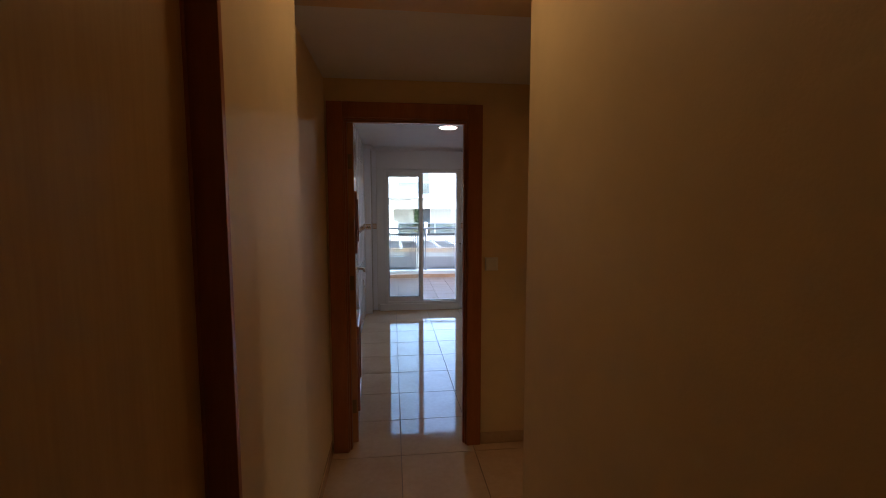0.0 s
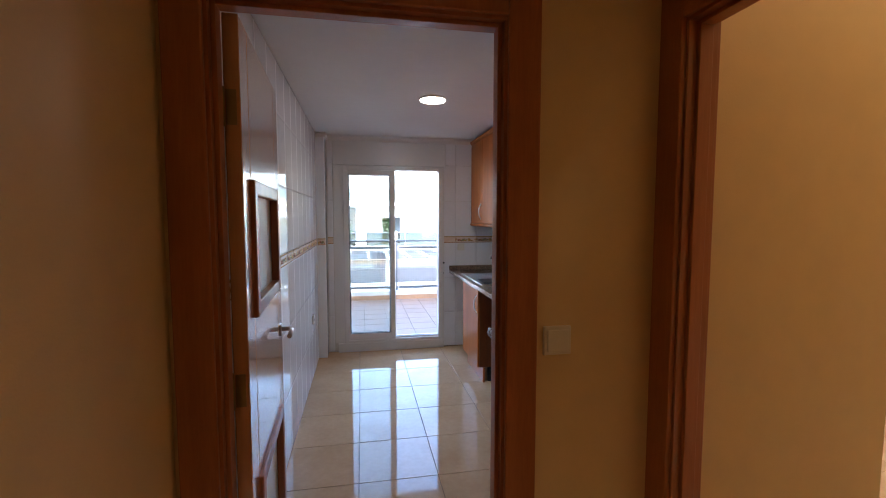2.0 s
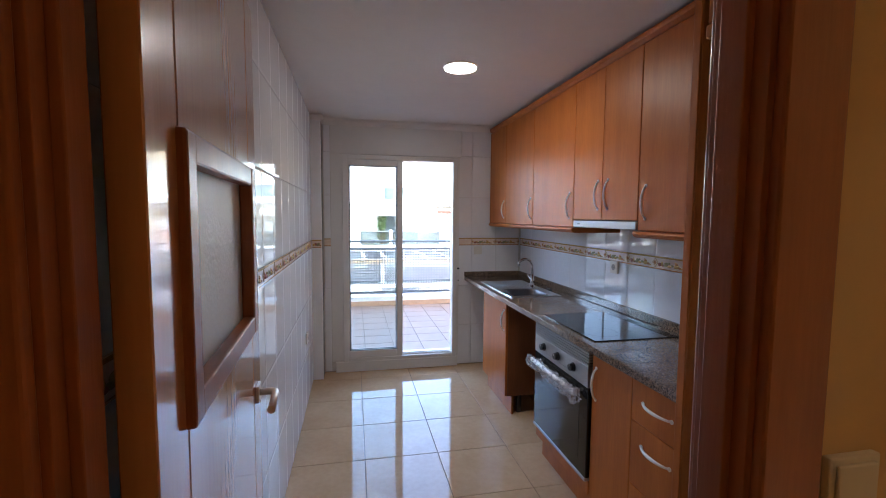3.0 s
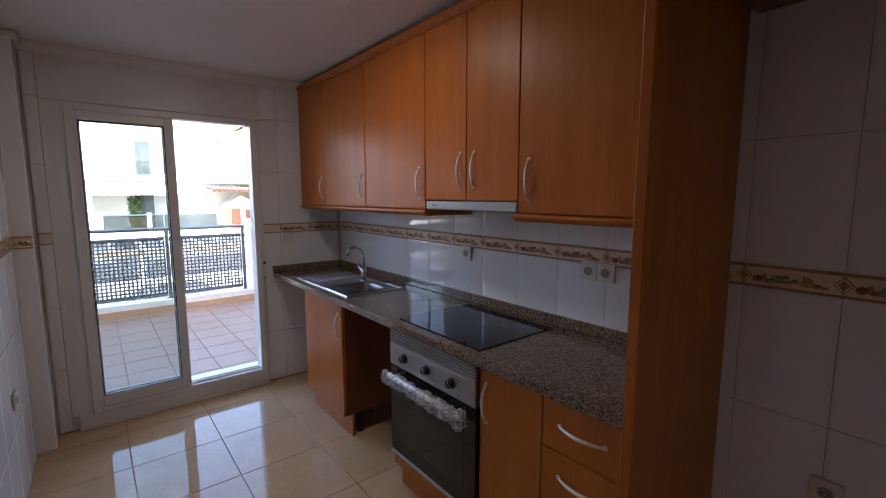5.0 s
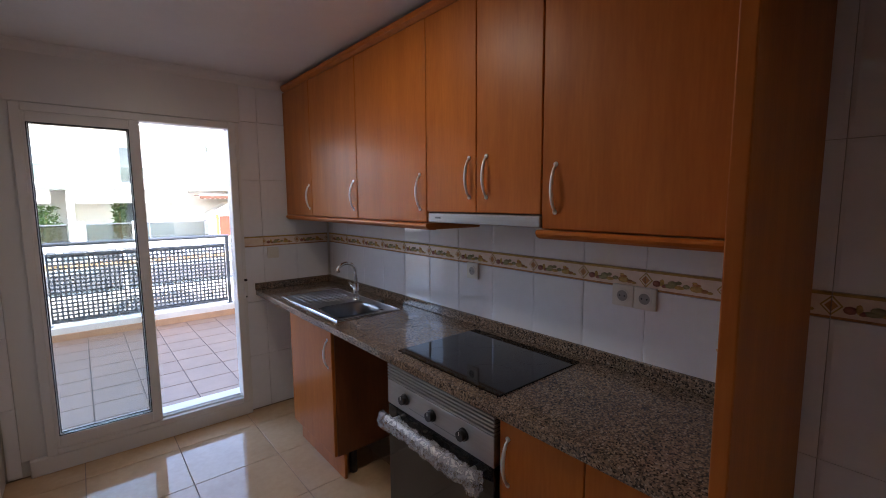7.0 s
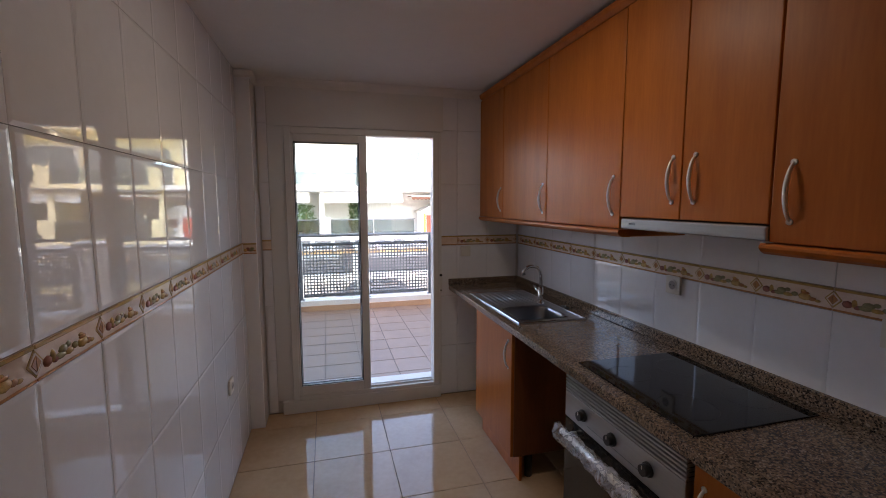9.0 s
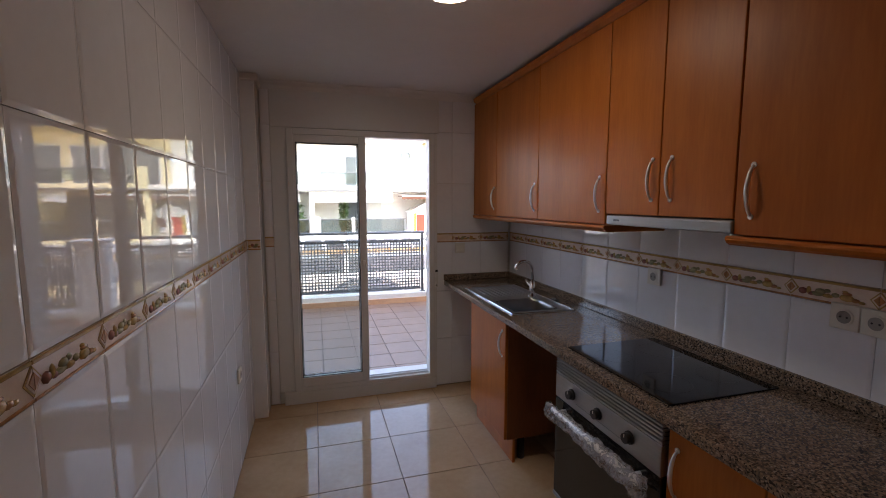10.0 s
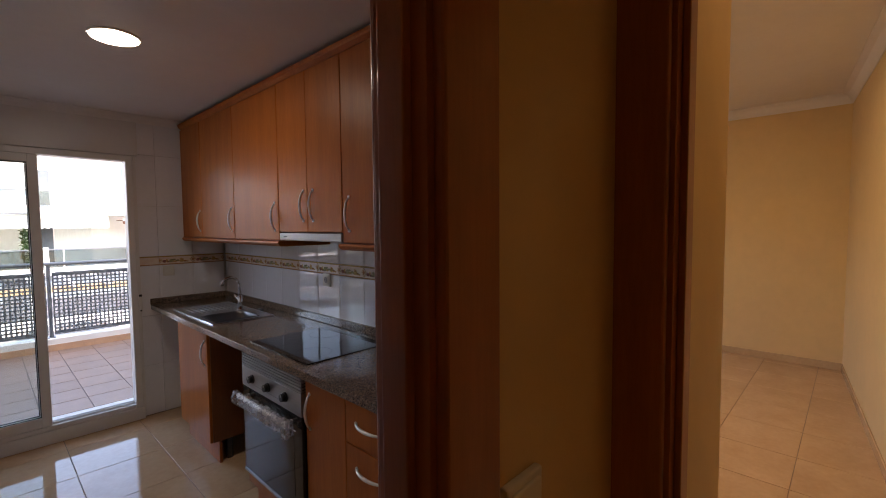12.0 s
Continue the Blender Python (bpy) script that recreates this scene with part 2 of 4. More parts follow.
def cyl(bm, a, b, r0, r1=None, seg=20, mi=0, caps=True):
    a, b = Vector(a), Vector(b)
    r1 = r0 if r1 is None else r1
    m = Matrix.Translation((a + b) / 2) @ (b - a).to_track_quat("Z", "Y").to_matrix().to_4x4()
    g = bmesh.ops.create_cone(bm, cap_ends=caps, segments=seg, radius1=r0, radius2=r1, depth=(b - a).length, matrix=m)
    vs = set(g["verts"])
    for f in bm.faces:
        if f.verts[0] in vs:
            f.material_index = mi
            f.smooth = len(f.verts) == 4
    return bm


def ball(bm, c, r, sc=(1, 1, 1), seg=10, mi=0):
    g = bmesh.ops.create_uvsphere(bm, u_segments=seg, v_segments=max(5, seg // 2), radius=r, matrix=Matrix.Translation(c) @ Matrix.Diagonal((*sc, 1)))
    vs = set(g["verts"])
    for f in bm.faces:
        if f.verts[0] in vs:
            f.material_index = mi
            f.smooth = True
    return bm


def tube(bm, pts, r, seg=10, mi=0):
    """A round tube along points; r is a radius or one radius a point."""
    pts = [Vector(p) for p in pts]
    rs = r if isinstance(r, (list, tuple)) else [r] * len(pts)
    rings, up = [], None
    for i, p in enumerate(pts):
        t = (pts[min(i + 1, len(pts) - 1)] - pts[max(i - 1, 0)]).normalized()
        if up is None:
            up = t.orthogonal().normalized()
        up = (up - t * up.dot(t)).normalized()
        side = t.cross(up)
        rings.append([bm.verts.new(p + rs[i] * (math.cos(2 * math.pi * k / seg) * up + math.sin(2 * math.pi * k / seg) * side)) for k in range(seg)])
    for a, b in zip(rings, rings[1:]):
        for k in range(seg):
            f = bm.faces.new((a[k], a[(k + 1) % seg], b[(k + 1) % seg], b[k]))
            f.material_index, f.smooth = mi, True
    for ring in (rings[0], rings[-1]):
        f = bm.faces.new(ring)
        f.material_index = mi
    bmesh.ops.recalc_face_normals(bm, faces=bm.faces)
    return bm


def extrude_profile(bm, prof, axis, a, b, mi=0):
    """A moulding: a profile of (u, z) swept along y (u is x) or along x (u is y)."""
    def at(u, z, s):
        return (u, s, z) if axis == "y" else (s, u, z)
    r0 = [bm.verts.new(at(u, z, a)) for u, z in prof]
    r1 = [bm.verts.new(at(u, z, b)) for u, z in prof]
    k = len(prof)
    for i in range(k):
        f = bm.faces.new((r0[i], r0[(i + 1) % k], r1[(i + 1) % k], r1[i]))
        f.material_index = mi
    bm.faces.new(r0)
    bm.faces.new(r1)
    bmesh.ops.recalc_face_normals(bm, faces=bm.faces)
    return bm


def mesh_of(name, bm, materials):
    me = bpy.data.meshes.new(name)
    bm.to_mesh(me)
    bm.free()
    for m in materials if isinstance(materials, (list, tuple)) else [materials]:
        me.materials.append(m)
    return me


def thing(name, at, label, category, group=""):
    ob = new(name)
    ob.location = at
    ob.empty_display_size = 0.05
    ORIGIN[ob.name] = Vector(at)
    return tagged(ob, label, category, group)


def part(name, bm, material, parent, label=""):
    """Links a bmesh, given in world metres, as one mesh under a thing or part."""
    o = ORIGIN.get(parent.name, Vector((0, 0, 0)))
    bmesh.ops.translate(bm, verts=bm.verts, vec=-o)
    ob = new(name, mesh_of(name, bm, material))
    ob.parent = parent
    ORIGIN[ob.name] = o
    if label:
        tagged(ob, label)
    return ob


def solo(name, bm, material, label, category, group="", kind=""):
    ob = new(name, mesh_of(name, bm, material))
    return tagged(ob, label, category, group, kind)


def structure(name, bm, material, label="", category=""):
    ob = new(name, mesh_of(name, bm, material))
    return tagged(ob, label or name.replace("_", " "), category or name.split("_")[0], "", "structure")


def B(*a, **k):
    return box(bmesh.new(), *a, **k)


# ---- plan ----
XL, XR = 0.262, 2.320          # kitchen side walls
YB = 3.905                     # kitchen back wall
Y0, Y1 = 0.076, 0.150          # wall between hall and kitchen
ZK, ZH, ZL = 2.405, 2.265, 2.80  # ceilings: kitchen, hall, living room
XD = 1.582                     # wall of the living room door
HXR, HYR = 1.161, -0.960       # corner of the hall's other wall
XF, YS = 6.80, -0.190           # living room: far wall, side wall
DX0, DX1, DZ = 0.374, 1.100, 2.035   # kitchen door opening
HXW, WYE = 0.325, -1.655       # nearer hall wall and the jamb of the closed door in it
LY0, LY1 = -0.742, -0.016      # living room door opening
WX0, WX1, WZ0, WZ1 = 0.53, 1.64, 0.10, 2.085  # window opening

# ---- floors, walls, ceilings ----
floor = structure("floor", B(0.0, 7.0, -3.9, 4.15, -0.25, -0.006), FGROUT, "cream polished floor tiles with thin brown joints", "floor")
bm = B(0.05, XL - 0.012, 0.05, 4.15, 0, 2.6)
wall_west = structure("wall_west", bm, GROUT, "kitchen wall of white glazed tiles with a fruit border", "wall")
bm = B(XR + 0.012, 2.46, Y1, YB, 0, 2.9)
wall_east = structure("wall_east", bm, GROUT, "kitchen wall of white glazed tiles behind the worktop", "wall")
bm = bmesh.new()
YT = YB + 0.012
box(bm, XL - 0.012, WX0, YT, 4.15, 0, 2.9)
box(bm, WX1, 2.46, YT, 4.15, 0, 2.9)
box(bm, WX0, WX1, YT, 4.15, WZ1, 2.9)
box(bm, WX0, WX1, YT, 4.15, -0.1, 0.02)
wall_north = structure("wall_north", bm, GROUT, "tiled kitchen wall round the terrace door", "wall")
bm = bmesh.new()
box(bm, 0.05, DX0 - 0.02, Y0, Y1 - 0.012, 0, 2.9)
box(bm, DX1 + 0.02, 2.46, Y0, Y1 - 0.012, 0, 2.9)
box(bm, DX0 - 0.02, DX1 + 0.02, Y0, Y1 - 0.012, DZ + 0.02, 2.9)
wall_hall_end = structure("wall_hall_end", bm, CREAM, "cream painted wall with the kitchen door", "wall")
bm = bmesh.new()
box(bm, 0.05, 0.262, HYR, Y0, 0, 2.9)
box(bm, 0.05, HXW, WYE, HYR, 0, 2.9, 0, 0.004, 2)
structure("wall_hall_west", bm, CREAM, "cream painted hall wall stepping back at the lower ceiling", "wall")
bm = bmesh.new()
box(bm, 0.05, HXW, -3.8, WYE - 0.875, 0, 2.9)
box(bm, 0.05, HXW, WYE - 0.875, WYE, 2.06, 2.9)
structure("wall_hall_west_far", bm, CREAM, "cream painted hall wall beside a closed door", "wall")
structure("wall_hall_back", B(0.0, 1.4, -3.9, -3.72, 0, 2.9), CREAM, "cream painted wall closing the hall", "wall")
bm = bmesh.new()
box(bm, HXR, 1.70, -3.8, HYR, 0, 2.9, 0, 0.006, 2)
structure("wall_hall_east", bm, CREAM, "cream painted hall wall with a rounded outer corner", "wall")
bm = bmesh.new()
box(bm, XD, 1.664, HYR, LY0 - 0.02, 0, 2.9)
box(bm, XD, 1.664, LY1 + 0.02, Y0, 0, 2.9)
box(bm, XD, 1.664, LY0 - 0.02, LY1 + 0.02, DZ + 0.02, 2.9)
structure("wall_living_door", bm, CREAM, "cream painted wall round the living room doorway", "wall")
LIVING_SIDE = pose(XF, YS, 0, 0, 0, 5.5)
structure("wall_living_side", B(-3.9, 0.2, -0.15, 0, 0, 2.9), CREAM, "cream painted living room wall, a little out of square", "wall").matrix_world = LIVING_SIDE
bm = bmesh.new()
box(bm, 1.70, 3.05, -1.05, -0.90, 0, 2.9)
box(bm, 2.9, 3.05, -0.90, -0.66, 0, 2.9)
structure("wall_living_entry", bm, CREAM, "cream painted wall beside the living room entrance", "wall")
structure("wall_living_far", B(XF, 6.98, YS - 0.3, 4.15, 0, 2.9), CREAM, "cream painted far wall of the empty living room", "wall")
structure("wall_living_kitchen", B(2.46, 2.472, Y0, YB, 0, 2.9), CREAM, "cream painted wall backing onto the kitchen", "wall")
bm = bmesh.new()
box(bm, 2.46, 3.6, YT, 4.15, 0, 2.9)
box(bm, 5.4, 6.9, YT, 4.15, 0, 2.9)
box(bm, 3.6, 5.4, YT, 4.15, 2.15, 2.9)
structure("wall_living_north", bm, CREAM, "cream painted living room wall with a wide terrace opening", "wall")
structure("ceiling_kitchen", B(XL - 0.1, 2.40, Y1 - 0.1, 4.0, ZK, ZK + 0.12), WHITE, "white painted kitchen ceiling", "ceiling")
structure("ceiling_hall", B(0.1, 1.65, HYR, Y0 + 0.05, ZH, ZH + 0.12), WHITE, "white painted lower hall ceiling", "ceiling")
structure("ceiling_living", B(1.6, 6.9, -1.1, 4.1, ZL, ZL + 0.12), WHITE, "white painted living room ceiling with plaster cove", "ceiling")
# the eave beyond the outer wall is added to keep sun off the terrace
structure("roof_slab", B(-3.2, 9.2, -4.0, 5.75, 2.97, 3.2), RENDER_W, "concrete roof slab over the flat, with an unseen eave added to shade half of its terrace", "slab")
# ---- hall beam and higher ceiling behind it ----
structure("hall_beam", B(0.15, 1.20, HYR - 0.02, HYR + 0.12, ZH - 0.003, 2.62), CREAM, "cream painted beam across the hall", "beam")
structure("ceiling_hall_back", B(0.1, 1.30, -3.8, HYR - 0.02, 2.52, 2.64), WHITE, "white painted hall ceiling behind the beam", "ceiling")

# kitchen plaster cove
bm = bmesh.new()
prof = [(YB + 0.02, ZK + 0.01), (YB + 0.02, ZK - 0.055), (YB - 0.004, ZK - 0.055), (YB - 0.012, ZK - 0.042), (YB - 0.020, ZK - 0.026), (YB - 0.036, ZK - 0.012), (YB - 0.060, ZK - 0.004), (YB - 0.060, ZK + 0.01)]
extrude_profile(bm, prof, "x", XL - 0.01, XR + 0.01)
structure("trim_kitchen_cove", bm, WHITE, "small white plaster cove under the kitchen ceiling", "trim")
bm = bmesh.new()
extrude_profile(bm, [(XF + 0.02, ZL + 0.01), (XF + 0.02, ZL - 0.10), (XF - 0.008, ZL - 0.10), (XF - 0.02, ZL - 0.07), (XF - 0.05, ZL - 0.03), (XF - 0.09, ZL - 0.01), (XF - 0.09, ZL + 0.01)], "y", YS, 3.9)
structure("trim_living_cove", bm, WHITE, "white plaster cove in the living room", "trim")
bm = bmesh.new()
extrude_profile(bm, [(-0.02, ZL + 0.01), (-0.02, ZL - 0.10), (0.008, ZL - 0.10), (0.02, ZL - 0.07), (0.05, ZL - 0.03), (0.09, ZL - 0.01), (0.09, ZL + 0.01)], "x", -3.88, 0.0)
structure("trim_living_side_cove", bm, WHITE, "white plaster cove in the living room", "trim").matrix_world = LIVING_SIDE
# tiled pilaster in the corner
ZBC = 1.258     # middle of the fruit border
bm = bmesh.new()
box(bm, XL - 0.005, XL + 0.088, 3.715, YB + 0.005, 0, ZK, 0, 0.004, 2)
column = structure("column", bm, TILE, "narrow white tiled pilaster in the corner beside the terrace door", "column")
part("capital", B(XL - 0.004, XL + 0.112, 3.695, YB + 0.004, ZK - 0.05, ZK - 0.002, 0, 0.012, 2), WHITE, column)
bm = B(XL + 0.004, XL + 0.085, 3.709, 3.72, ZBC - 0.036, ZBC + 0.036, 0, 0.003)
box(bm, XL + 0.004, XL + 0.085, 3.706, 3.709, ZBC + 0.026, ZBC + 0.035, 1, 0.001)
box(bm, XL + 0.004, XL + 0.085, 3.706, 3.709, ZBC - 0.035, ZBC - 0.028, 2, 0.001)
for u, v, ru, rv, mi in ((0.018, -0.010, 0.012, 0.011, 3), (0.034, -0.004, 0.012, 0.013, 5), (0.050, -0.012, 0.017, 0.008, 4), (0.060, 0.000, 0.013, 0.009, 4), (0.074, -0.014, 0.009, 0.006, 2)):
    ball(bm, (XL + u, 3.709, ZBC + v), 1.0, (ru, 0.005, rv), 8, mi)
part("border_tile", bm, [BORDER, GOLD, RUST, OCHRE, OLIVE, PLUM], column, "fruit border strip")
# skirting boards
def skirting(name, x0, x1, y0, y1):
    structure(name, B(x0, x1, y0, y1, 0, 0.075, 0, 0.003), FLOOR, "cream tile skirting along the wall", "baseboard")
skirting("baseboard_hall_west", 0.262, 0.272, HYR, Y0)
skirting("baseboard_hall_end", 1.200, XD, Y0 - 0.010, Y0)
skirting("baseboard_hall_east", HXR - 0.010, HXR, -3.7, HYR)
skirting("baseboard_living_far", XF - 0.012, XF, YS, 3.9)
structure("baseboard_living_side", B(-3.88, -0.012, 0, 0.012, 0, 0.075, 0, 0.003), FLOOR, "cream tile skirting along the wall", "baseboard").matrix_world = LIVING_SIDE

# ---- hall and living room doors ----
CW = 0.098      # width of the casings
def door_frame(name, a0, a1, w0, w1, zt, axis, label, strike=False, sides=(True, True)):
    """Wooden lining and casings of an opening: a is along the wall, w across it."""
    def P(x0, x1, y0, y1, z0, z1, bev=0.004):
        return B(x0, x1, y0, y1, z0, z1, 0, bev, 2) if axis == "x" else B(y0, y1, x0, x1, z0, z1, 0, bev, 2)
    ob = structure(name, P(a0 - 0.018, a1 + 0.018, w0, w1, zt, zt + 0.018, 0.001), SAPELE, label, "door frame")
    part("lining", P(a0 - 0.018, a0, w0, w1, 0, zt, 0.001), SAPELE, ob)
    part("lining", P(a1, a1 + 0.018, w0, w1, 0, zt, 0.001), SAPELE, ob)
    for on, s, w in ((sides[0], -1, w0), (sides[1], 1, w1)):
        if not on:
            continue
        u0, u1 = (w - 0.016, w + 0.001) if s < 0 else (w - 0.001, w + 0.016)
        part("casing", P(a0 - CW, a0 - 0.008, u0, u1, 0, zt + CW), SAPELE, ob)
        part("casing", P(a1 + 0.008, a1 + CW, u0, u1, 0, zt + CW), SAPELE, ob)
        part("head_casing", P(a0 - 0.0078, a1 + 0.0078, u0 + 0.001, u1 - 0.001, zt + 0.008, zt + CW), SAPELE, ob)
    # rebate stop
    mid = (w0 + w1) / 2
    part("stop", P(a0, a0 + 0.012, mid - 0.02, mid + 0.02, 0, zt, 0.002), SAPELE, ob)
    part("stop", P(a1 - 0.012, a1, mid - 0.02, mid + 0.02, 0, zt, 0.002), SAPELE, ob)
    part("stop", P(a0 + 0.012, a1 - 0.012, mid - 0.02, mid + 0.02, zt - 0.012, zt, 0.002), SAPELE, ob)
    if strike:
        sp = part("strike_plate", P(a1 - 0.003, a1, w0 + 0.037, w0 + 0.065, 0.985, 1.085, 0.001), STEEL, ob, "steel strike plate")
        part("latch_hole", P(a1 - 0.0045, a1 - 0.003, w0 + 0.043, w0 + 0.059, 1.015, 1.055, 0.0), BLACK, sp)
    return ob

door_1 = door_frame("door_1", DX0, DX1, Y0 - 0.004, Y1 + 0.004, DZ, "x", "reddish-brown varnished wooden frame of the kitchen door", True)
door_2 = door_frame("door_2", LY0, LY1, XD - 0.004, 1.668, DZ, "y", "reddish-brown varnished wooden frame of the living room doorway", True)
door_3 = door_frame("door_3", WYE - 0.857, WYE - 0.018, 0.17, HXW + 0.002, 2.042, "y", "brown wooden frame of a closed hall door", False, (False, False))
leaf3 = thing("hall_door", (0.24, -2.1, 0), "closed brown wooden door in the hall", "door")
part("leaf", B(0.228, 0.2265 + 0.0405, WYE - 0.843, WYE - 0.032, 0.008, 2.028, 0, 0.003), HALLDOOR, leaf3)
bm = bmesh.new()
cyl(bm, (0.266, -2.42, 1.03), (0.311, -2.42, 1.03), 0.011)
cyl(bm, (0.311, -2.42, 1.03), (0.311, -2.30, 1.03), 0.010)
part("handle", bm, SATIN, leaf3, "satin metal lever handle")

# kitchen door leaf, folded back into the kitchen
KX0, KX1, KY0, KY1 = 0.380, 0.419, 0.162, 0.888
leaf = thing("kitchen_door", (KX0, KY0, 0), "open varnished wooden door with two frosted glass lights", "door")
GY0, GY1 = 0.270, 0.783
LIGHTS = ((0.18, 0.735), (1.235, 1.615))
ST = ((KY0, GY0), (GY1, KY1))
for a, b in ST:
    part("stile", B(KX0, KX1, a + (0.0 if a == KY0 else 0.002), b - (0.0 if b == KY1 else 0.002), 0.008, 2.035, 0, 0.002), BEECH, leaf)
for z0, z1 in ((0.008, LIGHTS[0][0]), (LIGHTS[0][1], LIGHTS[1][0]), (LIGHTS[1][1], 2.035)):
    part("rail", B(KX0, KX1, GY0 + 0.001, GY1 - 0.001, z0, z1, 0, 0.0022), BEECH, leaf)
for z0, z1 in LIGHTS:
    part("glass", B(KX0 + 0.017, KX0 + 0.023, GY0 + 0.001, GY1 - 0.001, z0, z1), FROST, leaf, "frosted glass pane")
    bm = bmesh.new()
    w = 0.034
    for x0, x1 in ((KX1 - 0.016, KX1 + 0.013), (KX0 - 0.013, KX0 + 0.012)):
        box(bm, x0, x1, GY0 - 0.010, GY0 + w, z0 - 0.010, z1 + 0.010, 0, 0.005, 2)
        box(bm, x0, x1, GY1 - w, GY1 + 0.010, z0 - 0.010, z1 + 0.010, 0, 0.005, 2)
        box(bm, x0 + 0.001, x1 - 0.001, GY0 + w - 0.004, GY1 - w + 0.004, z0 - 0.010, z0 + w, 0, 0.005, 2)
        box(bm, x0 + 0.001, x1 - 0.001, GY0 + w - 0.004, GY1 - w + 0.004, z1 - w, z1 + 0.010, 0, 0.005, 2)
    part("glazing_bead", bm, SAPELE, leaf, "darker moulded glazing bead")
for sx, xf in ((1, KX1), (-1, KX0)):
    bm = bmesh.new()
    box(bm, xf - 0.001 if sx > 0 else xf - 0.007, xf + 0.007 if sx > 0 else xf + 0.001, 0.813, 0.858, 1.025, 1.070, 0, 0.002, 2)
    tube(bm, [(xf, 0.835, 1.048), (xf + sx * 0.036, 0.835, 1.048), (xf + sx * 0.045, 0.828, 1.048), (xf + sx * 0.048, 0.813, 1.048), (xf + sx * 0.048, 0.718, 1.046)], 0.0095, 12)
    part("handle", bm, SATIN, leaf, "satin metal lever handle on a square rose")
for z in (0.25, 1.05, 1.80):
    bm = bmesh.new()
    cyl(bm, (KX0 - 0.004, KY0 - 0.004, z - 0.05), (KX0 - 0.004, KY0 - 0.004, z + 0.05), 0.007, seg=12)
    box(bm, KX0 + 0.004, KX0 + 0.030, KY0 - 0.0015, KY0 + 0.001, z - 0.045, z + 0.045)
    part("hinge", bm, GOLD_METAL, leaf, "brassy hinge")

leaf.rotation_euler = (0, 0, radians(3.2))   # swung a little past square

# ---- terrace door (window_1) ----
bm = bmesh.new()
FY0, FY1 = 3.865, 3.965
box(bm, WX0, WX0 + 0.045, FY0, FY1, WZ0, WZ1, 0, 0.003)
box(bm, WX1 - 0.045, WX1, FY0, FY1, WZ0, WZ1, 0, 0.003)
box(bm, WX0 + 0.045, WX1 - 0.045, FY0 + 0.001, FY1, WZ1 - 0.045, WZ1 - 0.001, 0, 0.003)
box(bm, WX0 + 0.045, WX1 - 0.045, FY0 + 0.001, FY1, WZ0 + 0.001, WZ0 + 0.032, 0, 0.003)
box(bm, WX0 + 0.045, WX1 - 0.045, FY0 + 0.035, FY0 + 0.041, WZ0 + 0.03, WZ0 + 0.046)
box(bm, WX0 + 0.045, WX1 - 0.045, FY0 + 0.075, FY0 + 0.081, WZ0 + 0.03, WZ0 + 0.046)
window_1 = structure("window_1", bm, PVC, "white aluminium sliding terrace door, one half slid open", "window")
def sash(x0, x1, y0, label):
    z0, z1 = WZ0 + 0.034, WZ1 - 0.046
    w, y1 = 0.054, y0 + 0.034
    bm = bmesh.new()
    box(bm, x0, x0 + w, y0, y1, z0, z1, 0, 0.003)
    box(bm, x1 - w, x1, y0, y1, z0, z1, 0, 0.003)
    box(bm, x0 + w, x1 - w, y0 + 0.001, y1 - 0.001, z0, z0 + w + 0.015, 0, 0.003)
    box(bm, x0 + w, x1 - w, y0 + 0.001, y1 - 0.001, z1 - w, z1, 0, 0.003)
    s = part("window_frame", bm, PVC, window_1, label)
    g = part("pane", B(x0 + w + 0.004, x1 - w - 0.004, y0 + 0.014, y0 + 0.018, z0 + w + 0.018, z1 - w - 0.004), GLASS, s)
    g.visible_shadow = False
    bm = bmesh.new()
    box(bm, x0 + w, x0 + w + 0.005, y0 + 0.006, y0 + 0.013, z0 + w + 0.015, z1 - w)
    box(bm, x1 - w - 0.005, x1 - w, y0 + 0.006, y0 + 0.013, z0 + w + 0.015, z1 - w)
    box(bm, x0 + w + 0.005, x1 - w - 0.005, y0 + 0.006, y0 + 0.013, z0 + w + 0.015, z0 + w + 0.020)
    box(bm, x0 + w + 0.005, x1 - w - 0.005, y0 + 0.006, y0 + 0.013, z1 - w - 0.005, z1 - w)
    part("seal", bm, RUBBER, s)
    return s
sash(WX0 + 0.006, 1.098, FY0 + 0.004, "white sliding sash with clear glass")
s2 = sash(WX0 + 0.012, 1.092, FY0 + 0.048, "white sliding sash pushed behind the other")
part("sash_latch", B(1.060, 1.082, FY0 - 0.004, FY0 + 0.006, 1.00, 1.10, 0, 0.003), PVC, window_1)
structure("trim_threshold", B(0.455, 1.655, 3.868, YT, 0, 0.098, 0, 0.004), PVC, "white sill strip under the terrace door", "trim")
bm = B(0.42, 1.685, 3.898, YT, WZ1 + 0.006, ZK - 0.048, 0, 0.004)
structure("trim_shutter_box", bm, PVC, "white roller shutter box cover over the terrace door", "trim")
bm = B(WX1 + 0.002, WX1 + 0.022, 3.878, YT, 0.07, WZ1, 0, 0.003)
structure("trim_window_reveal", bm, PVC, "narrow white cover strip beside the terrace door", "trim")
structure("trim_window_side", B(0.420, WX0 + 0.004, 3.897, YT, 0.0985, WZ1 + 0.005, 0, 0.003), PVC, "white cover strip beside the terrace door", "trim")
st = thing("shutter_strap", (1.655, 3.87, 0.95), "white shutter strap with black guides", "shutter strap")
part("strap", B(1.645, 1.661, 3.868, 3.871, 0.97, 2.08), PVC, st)
part("winder", B(1.642, 1.664, 3.860, 3.879, 0.86, 0.985, 0, 0.003), PVC, st)
